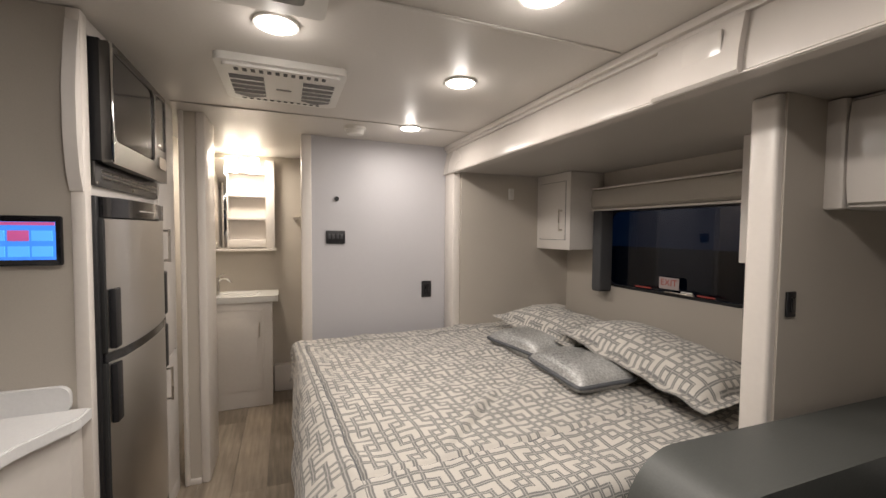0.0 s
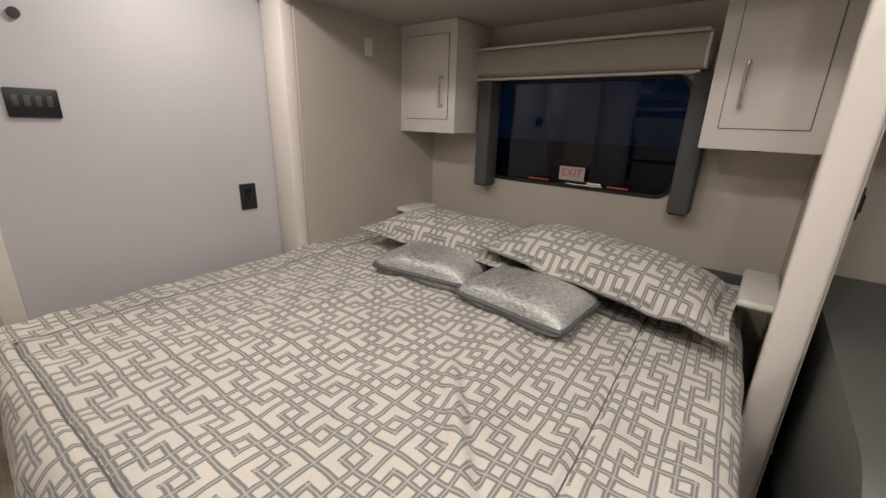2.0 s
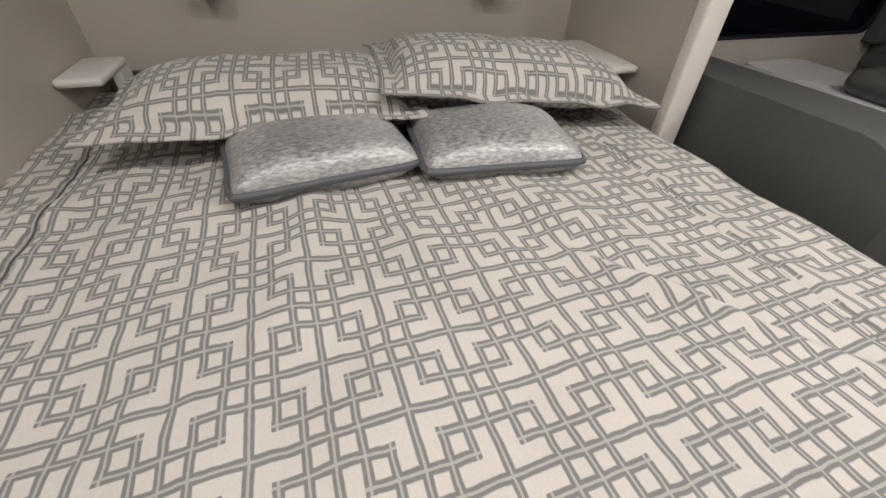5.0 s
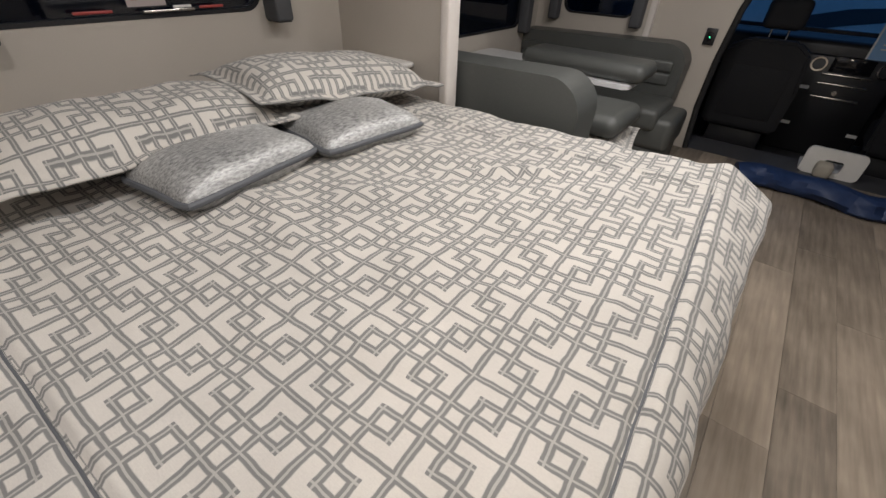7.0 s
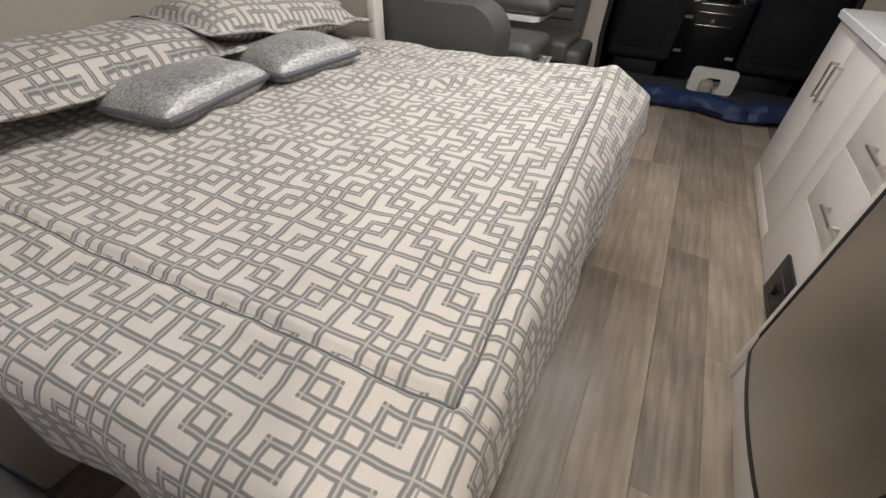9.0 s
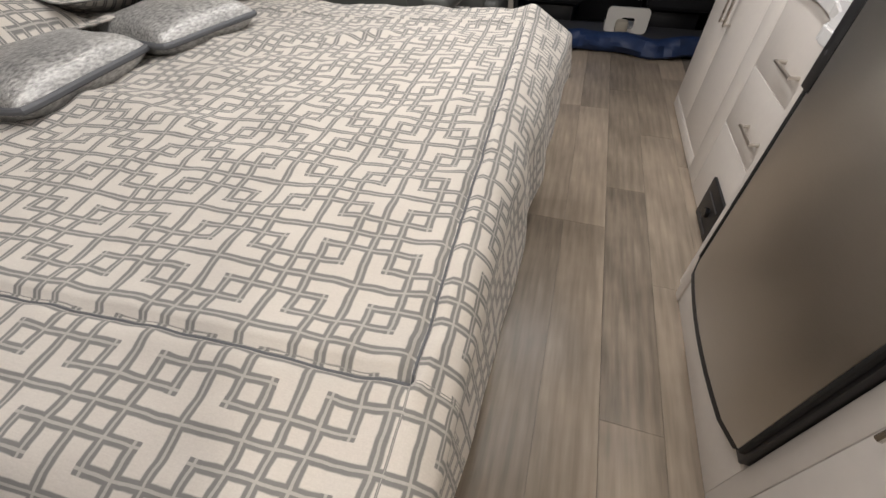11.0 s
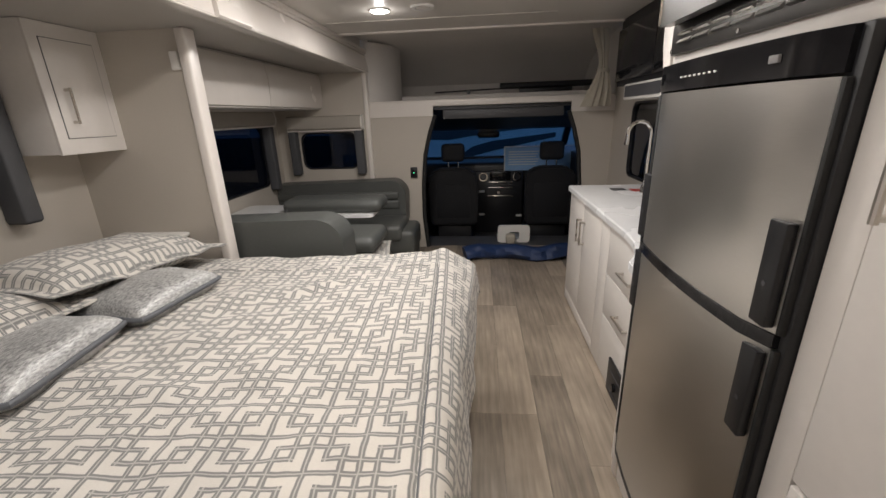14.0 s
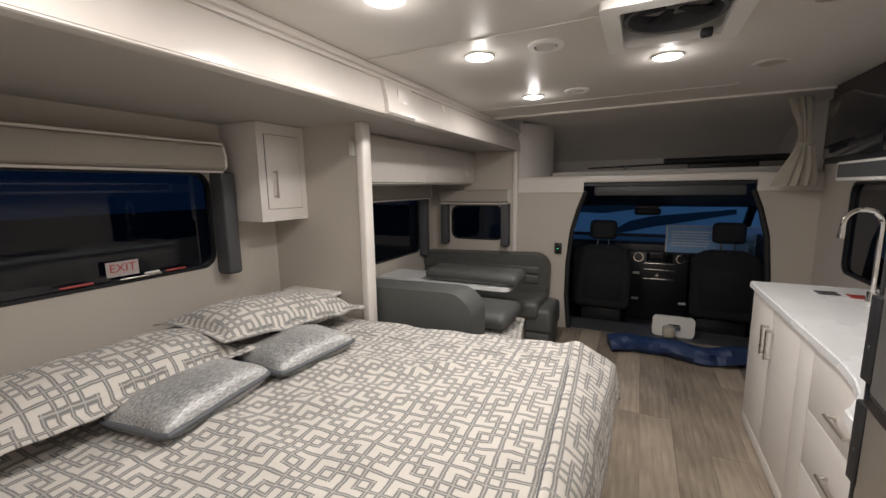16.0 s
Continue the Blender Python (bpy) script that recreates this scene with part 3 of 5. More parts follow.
def sham(name, cx, cy, cz, length, depth, thick, turn, tilt, lean, seed):
    """A pillow in the woven fabric with a flat flange all round. length along y, depth along x."""
    fl = 0.05
    nu, nv = int((depth + 2 * fl) / 0.008), int((length + 2 * fl) / 0.008)
    t = thing(name, (cx, cy, cz), "plump pillow in a flanged grey and cream Greek-key sham", "pillow", "pillows on the bed")
    t.matrix_world = pose(cx, cy, cz, tilt, lean, turn)
    for sgn, nm in ((1, "front_cover"), (-1, "back_cover")):
        verts = []
        for i in range(nu + 1):
            for j in range(nv + 1):
                u, v = (i / nu * 2 - 1), (j / nv * 2 - 1)
                iu, iv = min(1, abs(u) * (depth + 2 * fl) / depth), min(1, abs(v) * (length + 2 * fl) / length)
                h = thick / 2 * (max(0, 1 - iu ** 2.4) ** 0.55) * (max(0, 1 - iv ** 3.2) ** 0.5)
                x = u * (depth / 2 + fl) * (1 - 0.05 * (1 - v * v) * u * u)
                y = v * (length / 2 + fl) * (1 - 0.045 * (1 - u * u) * v * v)
                wv = Vector((u * 2.4 + seed, v * 4.0, seed))
                h *= 1 + 0.13 * noise.noise(wv)
                edge = max(0.0, max(iu, iv) - 0.85) / 0.15
                wave = 0.016 * edge * noise.noise(Vector((x * 9 + seed, y * 9, 2 * seed)))
                verts.append((x, y, sgn * (h + 0.0015) + wave - 0.10 * u * u * 0.15))
        weave = [((i / nu * (depth + 2 * fl)) / BLOCK_X + 7 * seed + 30, (j / nv * (length + 2 * fl)) / BLOCK_Y + 3 * seed + 30, 0) for i in range(nu + 1) for j in range(nv + 1)]
        me = grid_mesh(nm, verts, nu + 1, nv + 1, FABRIC, weave)
        if sgn < 0:
            me.flip_normals()
        ob = new(nm, me)
        ob.parent = t
    return t


def scatter_cushion(name, cx, cy, cz, length, depth, thick, turn, tilt, lean, seed):
    t = thing(name, (cx, cy, cz), "small silver metallic cushion with dark grey piping", "cushion", "silver cushions on the bed")
    t.matrix_world = pose(cx, cy, cz, tilt, lean, turn)
    nu, nv = 26, 34
    for sgn, nm in ((1, "front_cover"), (-1, "back_cover")):
        verts = []
        for i in range(nu + 1):
            for j in range(nv + 1):
                u, v = i / nu * 2 - 1, j / nv * 2 - 1
                h = thick / 2 * (max(0, 1 - abs(u) ** 3.0) ** 0.5) * (max(0, 1 - abs(v) ** 3.4) ** 0.5)
                h *= 1 + 0.10 * noise.noise(Vector((u * 2 + seed, v * 2.5, seed)))
                corner = 1 - 0.06 * u ** 6 * v ** 6
                x = u * depth / 2 * (1 - 0.04 * (1 - v * v) * u * u) * corner
                y = v * length / 2 * (1 - 0.04 * (1 - u * u) * v * v) * corner
                verts.append((x, y, sgn * (h + 0.001)))
        me = grid_mesh(nm, verts, nu + 1, nv + 1, SILVER)
        if sgn < 0:
            me.flip_normals()
        ob = new(nm, me)
        ob.parent = t
    loop = []
    for k in range(73):
        a = k / 72 * math.tau
        c, s = math.cos(a), math.sin(a)
        w = 1 / max(abs(c), abs(s))
        u, v = c * w, s * w
        corner = 1 - 0.06 * u ** 6 * v ** 6
        loop.append((u * depth / 2 * (1 - 0.04 * (1 - v * v) * u * u) * corner, v * length / 2 * (1 - 0.04 * (1 - u * u) * v * v) * corner, 0))
    bm = tube(bmesh.new(), loop, 0.0095, 8)
    me = mesh_of("piping", bm, PILLOWDARK)
    ob = new("piping", me)
    ob.parent = t
    return t


sham("pillow", 2.40, 2.615, 0.872, 0.75, 0.42, 0.165, -1, 0, -1, 0.3)
sham("pillow", 2.40, 1.885, 0.890, 0.78, 0.42, 0.17, -2, 6, -1, 1.7)
scatter_cushion("cushion", 2.095, 2.50, 0.808, 0.45, 0.29, 0.130, 9, 0, -1, 0.6)
scatter_cushion("cushion", 2.075, 2.05, 0.808, 0.43, 0.31, 0.132, -3, 1, -2, 2.2)

for y0, y1, xa, xb in ((1.356, 1.468, 2.40, 2.80), (3.11, 3.24, 2.60, 2.85)):
    sh = thing("bedside_shelf", (2.5, (y0 + y1) / 2, 0.87), "small white corner shelf beside the bed's head", "shelf", "shelves beside the bed")
    part("top", B(xa, xb, y0, y1, 0.845, 0.872, r=0.012, seg=3), WHITEP, sh)
    part("bracket", B(xa + 0.16, xb, y0 + 0.002, y0 + 0.03, 0.79, 0.845), WHITEP, sh)
# ---- cabinets over the bed ----


def over_bed_cabinet(y0, y1, handle_y, label):
    c = thing("wall_cabinet", (2.8, (y0 + y1) / 2, 1.33), label, "cabinet", "cabinets over the bed")
    part("body", B(2.662, 2.948, y0 - 0.002, y1 + 0.002, 1.330, 1.885, r=0.003), CAB, c)
    part("under_light", cyl(bmesh.new(), (2.72, (y0 + y1) / 2, 1.322), (2.72, (y0 + y1) / 2, 1.331), 0.02, n=16), BLACK, c, "small dark round light under the cabinet")
    part("face_frame", B(2.648, 2.663, y0 - 0.002, y1 + 0.002, 1.327, 1.885, r=0.003), CAB, c)
    d = part("door", B(2.643, 2.650, y0 + 0.048, y1 - 0.048, 1.40, 1.82, r=0.002), CAB, c)
    part("shadow_gap", ring(bmesh.new(), round_rect(y0 + 0.0455, y1 - 0.0455, 1.3975, 1.8225, 0.003), round_rect(y0 + 0.048, y1 - 0.048, 1.40, 1.82, 0.003), "x", 2.6455, 2.6485), DARKGREY, c)
    bar_handle(d, (2.643, handle_y, 1.47), (2.643, handle_y, 1.61), (-0.026, 0, 0))
    return c


over_bed_cabinet(2.846, 3.240, 2.93, "cream wall cabinet with one door over the bed's corner")
over_bed_cabinet(1.354, 1.700, 1.605, "cream wall cabinet with one door beside the partition")

# shade box and side pads of the bed window
def shade_box(name, y0, y1, z0, z1, label):
    s = thing(name, (2.88, (y0 + y1) / 2, z0), label, "window shade", "roller shades")
    prof = [(2.948, z0), (2.86, z0), (2.835, z0 + 0.02), (2.83, (z0 + z1) / 2), (2.845, z1 - 0.015), (2.865, z1), (2.948, z1)]
    part("valance", prism(bmesh.new(), prof, "y", y0 + 0.012, y1 - 0.012), SHADE, s)
    part("bottom_rail", B(2.838, 2.862, y0 + 0.02, y1 - 0.02, z0 - 0.014, z0 - 0.001, r=0.004), TRIM, s, "cream shade rail")
    part("top_bead", B(2.835, 2.862, y0 + 0.012, y1 - 0.012, z1 - 0.006, z1 + 0.005, r=0.003), TRIM, s, "cream bead")
    for y in (y0, y1 - 0.012):
        part("end_cap", prism(bmesh.new(), [(u - 0.004 if u < 2.94 else u, v) for u, v in prof], "y", y, y + 0.012), WHITEP, s, "white end cap")
    return s


def side_pad(x0, x1, y0, y1, z0, z1):
    s = thing("window_side_pad", ((x0 + x1) / 2, (y0 + y1) / 2, z0), "dark grey upholstered pad beside the window", "window trim", "window side pads")
    part("pad", B(x0, x1, y0, y1, z0, z1, r=0.012, seg=3), SIDEPAD, s)
    part("base_cap", B(x0 + 0.01, x1 - 0.002, y0 + 0.01, y1 - 0.01, z0 - 0.004, z0 + 0.002), BLACK, s, "dark lower cap")


shade_box("roller_shade", 1.755, 2.915, 1.62, 1.765, "grey woven roller shade with cream rails over the bed window")
side_pad(2.835, 2.949, 2.745, 2.828, 1.04, 1.612)
side_pad(2.835, 2.949, 1.712, 1.795, 1.033, 1.612)

# sign and latches on the bed window
sign = thing("exit_sign", (2.935, 2.28, 1.11), "pinkish paper sign with red EXIT letters", "sign")
part("paper", B(2.934, 2.9365, 2.21, 2.345, 1.115, 1.185), PAPER, sign)
tx = bpy.data.curves.new("letters", "FONT")
tx.body, tx.size, tx.align_x, tx.align_y, tx.extrude = "EXIT", 0.055, "CENTER", "CENTER", 0.0006
txo = new("letters_curve", tx)
bpy.context.view_layer.update()
me = bpy.data.meshes.new_from_object(txo.evaluated_get(bpy.context.evaluated_depsgraph_get()))
bpy.data.objects.remove(txo)
me.materials.clear()
me.materials.append(RED)
lt = new("letters", me)
lt.matrix_world = Matrix(((0, 0, -1, 2.9328), (-1, 0, 0, 2.2775), (0, 1, 0, 1.153), (0, 0, 0, 1)))
lt.parent = sign
lt.matrix_parent_inverse = sign.matrix_world.inverted()
for y0, y1, m, nm, z in ((2.40, 2.52, RED, "red", 1.10), (1.99, 2.09, RED, "red", 1.098), (2.11, 2.30, NICKEL, "silver", 1.092), (2.12, 2.19, WHITEP, "white", 1.104)):
    part("latch", B(2.925, 2.9355, y0, y1, z, z + 0.010, r=0.003), m, w1, nm + " window latch bar")

# wall lights and switches in the slide-out
for x, y0, y1 in ((2.40, 3.222, 3.242), (2.26, 1.353, 1.373)):
    t = thing("wall_light", (x, y0, 1.72), "small cream box on the slide-out's wall", "wall box", "small boxes over the bed")
    part("case", B(x - 0.022, x + 0.022, y0, y1, 1.70, 1.785, r=0.006), WHITEP, t)


def switch_plate(name, axis, u, v, w, side, wid, hei, label, led=False):
    t = thing(name, (u, w, v) if axis == "y" else (w, u, v), label, "switch")
    a, b = sorted((w, w + side * 0.008))
    c, d = sorted((w + side * 0.008, w + side * 0.013))
    if axis == "y":
        part("plate", B(u - wid / 2, u + wid / 2, a, b, v - hei / 2, v + hei / 2, r=0.003), BLACK, t)
        part("rocker", B(u - wid * 0.22, u + wid * 0.22, c, d, v - hei * 0.28, v + hei * 0.28, r=0.002), GLOSSB, t)
        if led:
            part("indicator", B(u - 0.004, u + 0.004, *sorted((w + side * 0.0135, w + side * 0.0145)), v - 0.006, v + 0.002), GREENLED, t, "small green light")
    else:
        part("plate", B(a, b, u - wid / 2, u + wid / 2, v - hei / 2, v + hei / 2, r=0.003), BLACK, t)
        part("rocker", B(c, d, u - wid * 0.22, u + wid * 0.22, v - hei * 0.28, v + hei * 0.28, r=0.002), GLOSSB, t)
    return t


switch_plate("outlet", "y", 1.78, 1.01, 3.43, -1, 0.078, 0.125, "black wall outlet on the lavender grey wall")
switch_plate("switch", "y", 1.487, 0.86, -0.985, 1, 0.075, 0.115, "black switch with a green light on the bulkhead", True)
switch_plate("outlet", "y", 2.250, 1.235, 1.294, -1, 0.045, 0.08, "black outlet on the partition's dinette side")

th = thing("control_panel", (1.104, 3.39, 1.405), "black control panel with grey buttons on the rear wall", "control panel")
part("plate", B(1.038, 1.17, 3.418, 3.429, 1.36, 1.452, r=0.004), BLACK, th)
for i in range(4):
    part("button", B(1.053 + i * 0.028, 1.069 + i * 0.028, 3.415, 3.4175, 1.395, 1.430, r=0.001), DARKGREY, th)
t = thing("door_stop", (1.112, 3.39, 1.674), "small dark round knob on the rear wall", "knob")
part("disc", cyl(bmesh.new(), (1.112, 3.416, 1.674), (1.112, 3.429, 1.674), 0.016), BLACK, t)

# ---- ceiling fittings ----
for lx, ly, watts in LAMPS:
    t = thing("ceiling_light", (lx, ly, 2.09), "round lit ceiling downlight with a white rim", "ceiling light", "ceiling downlights")
    bm = bmesh.new()
    ring(bm, [(lx + 0.068 * math.cos(a), ly + 0.068 * math.sin(a)) for a in np.linspace(0, math.tau, 25)[:-1]], [(lx + 0.060 * math.cos(a), ly + 0.060 * math.sin(a)) for a in np.linspace(0, math.tau, 25)[:-1]], "z", 2.092, 2.0995)
    part("rim", bm, WHITEP, t)
    part("lens", cyl(bmesh.new(), (lx, ly, 2.089), (lx, ly, 2.0985), 0.052, 0.060, 24), LENS, t, "glowing frosted lens")

for lx, ly, a in ((1.128, 1.47, 0), (1.127, 0.55, 0)):
    t = thing("ceiling_register", (lx, ly, 2.09), "round white air outlet with slats in the ceiling", "air vent", "round ceiling air outlets")
    part("rim", ring(bmesh.new(), [(lx + 0.075 * math.cos(q), ly + 0.075 * math.sin(q)) for q in np.linspace(0, math.tau, 25)[:-1]], [(lx + 0.05 * math.cos(q), ly + 0.05 * math.sin(q)) for q in np.linspace(0, math.tau, 25)[:-1]], "z", 2.088, 2.0995), WHITEP, t)
    part("backing", cyl(bmesh.new(), (lx, ly, 2.096), (lx, ly, 2.0995), 0.052, n=20), BLACK, t)
    for i in range(5):
        part("slat", B(lx - 0.04, lx + 0.04, ly - 0.037 + i * 0.018, ly - 0.0335 + i * 0.018, 2.089, 2.096), WHITEP, t)

for lx, ly in ((0.20, 1.50), (0.18, 0.665)):
    t = thing("ceiling_speaker", (lx, ly, 2.09), "round flush white speaker in the ceiling", "speaker", "round ceiling speakers")
    part("rim", ring(bmesh.new(), [(lx + 0.085 * math.cos(q), ly + 0.085 * math.sin(q)) for q in np.linspace(0, math.tau, 29)[:-1]], [(lx + 0.06 * math.cos(q), ly + 0.06 * math.sin(q)) for q in np.linspace(0, math.tau, 29)[:-1]], "z", 2.0935, 2.0995), CEIL, t)
    part("grille", cyl(bmesh.new(), (lx, ly, 2.096), (lx, ly, 2.0995), 0.062, n=24), SHADE, t, "pale grey grille cloth")

ac = thing("ceiling_air_conditioner", (0.77, 2.42, 2.05), "white ceiling air conditioner grille with grey mesh panels", "air conditioner")
bm = bmesh.new()
prism(bm, round_rect(0.535, 1.015, 2.19, 2.66, 0.03), "z", 2.072, 2.0995)
part("housing", bm, WHITEP, ac)
part("face", prism(bmesh.new(), round_rect(0.56, 0.99, 2.215, 2.635, 0.02), "z", 2.062, 2.073), WHITEP, ac)
for x0, x1 in ((0.575, 0.70), (0.85, 0.975)):
    part("mesh_panel", prism(bmesh.new(), [(x0, 2.31), (x1, 2.31), (x1, 2.55), ((x0 + x1) / 2, 2.585), (x0, 2.55)], "z", 2.058, 2.063), MESHG, ac, "grey filter mesh")
    for i in range(4):
        part("rib", B(x0, x1, 2.345 + i * 0.055, 2.349 + i * 0.055, 2.054, 2.059), WHITEP, ac)
for i in range(12):
    part("slot", B(0.60 + i * 0.029, 0.615 + i * 0.029, 2.235, 2.262, 2.0595, 2.063), BLACK, ac, "dark air slot")
    part("slot", B(0.60 + i * 0.029, 0.615 + i * 0.029, 2.60, 2.612, 2.0595, 2.063), BLACK, ac, "dark air slot")
part("badge", B(0.745, 0.805, 2.43, 2.442, 2.0595, 2.063), MESHG, ac, "small grey nameplate")

rv = thing("roof_vent", (0.66, 1.53, 2.08), "white framed roof vent with a dark round fan opening", "roof vent")
part("frame", ring(bmesh.new(), round_rect(0.43, 0.89, 1.28, 1.79, 0.02), round_rect(0.49, 0.83, 1.34, 1.73, 0.02), "z", 2.072, 2.0995), WHITEP, rv)
bm = bmesh.new()
for c in ((VX0, VX0 + 0.01, VY0, VY1), (VX1 - 0.01, VX1, VY0, VY1), (VX0 + 0.01, VX1 - 0.01, VY0, VY0 + 0.01), (VX0 + 0.01, VX1 - 0.01, VY1 - 0.01, VY1)):
    bx(bm, *c, 2.101, 2.24)
part("well", bm, WHITEP, rv)
part("fan_ring", ring(bmesh.new(), [(0.66 + 0.165 * math.cos(q), 1.535 + 0.165 * math.sin(q)) for q in np.linspace(0, math.tau, 33)[:-1]], [(0.66 + 0.15 * math.cos(q), 1.535 + 0.15 * math.sin(q)) for q in np.linspace(0, math.tau, 33)[:-1]], "z", 2.10, 2.16), DARKGREY, rv)
part("lid", B(VX0, VX1, VY0, VY1, 2.24, 2.25), DARKGREY, rv, "dark tinted lid")
for i in range(5):
    a = i * math.tau / 5
    part("blade", prism(bmesh.new(), [(0.66 + r_ * math.cos(a + o), 1.535 + r_ * math.sin(a + o)) for r_, o in ((0.03, -0.4), (0.14, -0.25), (0.145, 0.25), (0.03, 0.5))], "z", 2.13, 2.136), BLACK, rv)
part("crank", B(0.52, 0.56, 1.36, 1.40, 2.060, 2.09, r=0.006), BLACK, rv, "small dark crank knob")

sm = thing("smoke_detector", (1.188, 3.10, 2.07), "round white smoke detector", "smoke detector")
part("base", cyl(bmesh.new(), (1.188, 3.10, 2.08), (1.188, 3.10, 2.0995), 0.066, n=24), WHITEP, sm)
part("cap", cyl(bmesh.new(), (1.188, 3.10, 2.055), (1.188, 3.10, 2.082), 0.048, 0.060, 24), WHITEP, sm)

# ---- kitchen ----
KX = 0.082
kc = thing("base_cabinet", (-0.25, 1.15, 0), "cream kitchen base cabinet with two doors and drawers", "cabinet")
part("body", B(-0.578, KX - 0.018, 0.315, 2.036, 0.0, 0.872), CAB, kc)
for y0, y1, hy in ((0.325, 0.7285, 0.69), (0.7315, 1.135, 0.775)):
    d = part("door", B(KX - 0.018, KX, y0, y1, 0.0855, 0.865, r=0.003), CAB, kc)
    bar_handle(d, (KX, hy, 0.60), (KX, hy, 0.745), (0.03, 0, 0))
for z0, z1 in ((0.60, 0.865), (0.36, 0.5975)):
    d = part("drawer", B(KX - 0.018, KX, 1.29, 2.02, z0, z1, r=0.004), CAB, kc)
    zc = 0.692 if z0 > 0.5 else 0.455
    bar_handle(d, (KX, 1.535, zc), (KX, 1.68, zc), (0.03, 0, 0))
part("panel", B(KX - 0.018, KX, 0.325, 1.134, 0.012, 0.0825, r=0.003), CAB, kc)
part("panel", B(KX - 0.018, KX, 1.29, 2.02, 0.012, 0.3575, r=0.003), CAB, kc)
part("stile", B(KX - 0.018, KX, 1.1375, 1.2875, 0.012, 0.865, r=0.003), CAB, kc)
ov = thing("heater_vent", (KX + 0.01, 1.63, 0.03), "black furnace vent panel low on the kitchen cabinet", "vent")
part("plate", B(KX + 0.001, KX + 0.014, 1.51, 1.735, 0.02, 0.212, r=0.004), BLACK, ov)
part("knob", cyl(bmesh.new(), (KX + 0.013, 1.63, 0.105), (KX + 0.03, 1.63, 0.105), 0.022, n=16), GLOSSB, ov)
part("slot", B(KX + 0.0145, KX + 0.017, 1.55, 1.71, 0.155, 0.163), DARKGREY, ov)
part("slot", B(KX + 0.0145, KX + 0.017, 1.55, 1.71, 0.045, 0.053), DARKGREY, ov)
ct = thing("countertop", (-0.25, 1.15, 0.875), "white solid-surface kitchen countertop with backsplash", "countertop")
bm = prism(bmesh.new(), [(-0.579, 0.298), (KX + 0.008, 0.298), (KX + 0.02, 0.31), (KX + 0.02, 1.56), (KX + 0.034, 1.70), (KX + 0.064, 1.82), (KX + 0.112, 1.91), (KX + 0.136, 1.945), (KX + 0.140, 1.97), (KX + 0.140, 2.031), (-0.579, 2.031)], "z", 0.873, 0.912)
bmesh.ops.bevel(bm, geom=[e for e in bm.edges if abs(e.verts[0].co.z - e.verts[1].co.z) < 1e-4], offset=0.005, segments=2, affect="EDGES")
part("slab", bm, COUNTER, ct)
part("corner_panel", prism(bmesh.new(), [(KX + 0.001, 1.74), (KX + 0.035, 1.83), (KX + 0.085, 1.92), (KX + 0.115, 1.96), (KX + 0.115, 2.031), (KX + 0.001, 2.031)], "z", 0.0, 0.872), CAB, kc, "curved cream corner panel")
part("backsplash", prism(bmesh.new(), round_rect(-0.579, 0.175, 0.90, 0.985, 0.03), "y", 2.020, 2.038), COUNTER, ct)
sk = thing("sink", (-0.25, 1.5, 0.91), "stainless sink set in the white countertop", "sink")
part("rim", ring(bmesh.new(), round_rect(-0.45, -0.06, 1.25, 1.78, 0.05), round_rect(-0.43, -0.08, 1.27, 1.76, 0.05), "z", 0.9125, 0.916), STEEL, sk)
part("basin", prism(bmesh.new(), round_rect(-0.43, -0.08, 1.27, 1.76, 0.05), "z", 0.9125, 0.914), DARKGREY, sk)
fa = thing("faucet", (-0.42, 0.62, 0.912), "chrome gooseneck kitchen faucet", "faucet")
pts = [(-0.325, 0.62, 0.92), (-0.325, 0.62, 1.29)] + [(-0.254 - 0.071 * math.cos(a), 0.62, 1.298 + 0.071 * math.sin(a)) for a in np.linspace(0.15, math.pi - 0.15, 12)] + [(-0.183, 0.62, 1.285)]
part("spout", tube(bmesh.new(), pts, 0.012, 10), CHROME, fa)
part("spray_head", cyl(bmesh.new(), (-0.183, 0.62, 1.288), (-0.180, 0.62, 1.225), 0.013, 0.017), CHROME, fa)
part("base", cyl(bmesh.new(), (-0.325, 0.62, 0.9125), (-0.325, 0.62, 0.96), 0.026, 0.02), CHROME, fa)
for x0, x1, y0, y1, m, lab in ((-0.24, -0.15, 0.46, 0.54, DARKGREY, "dark grey leaflet lying on the countertop"), (-0.37, -0.27, 0.50, 0.58, RED, "red and brown leaflet lying on the countertop")):
    t = thing("leaflet", ((x0 + x1) / 2, (y0 + y1) / 2, 0.912), lab, "leaflet")
    part("sheet", B(x0, x1, y0, y1, 0.9125, 0.9165), m, t)

# overhead unit above the counter
oc = thing("overhead_cabinet", (-0.42, 0.8, 1.62), "gloss black overhead kitchen cabinet with a white light rail", "cabinet")
part("body", B(-0.579, -0.335, -0.20, 2.036, 1.62, 2.097), BLACK, oc)
for y0, y1 in ((-0.195, 0.53), (0.54, 1.26), (1.27, 1.99)):
    part("door", B(-0.335, -0.315, y0, y1, 1.655, 2.02, r=0.003), GLOSSB, oc)
part("light_rail", B(-0.579, -0.30, 0.085, 2.036, 1.51, 1.62, r=0.010), WHITEP, oc, "white light rail")
part("rail_inset", B(-0.301, -0.297, 0.115, 2.02, 1.53, 1.605), DARKGREY, oc)

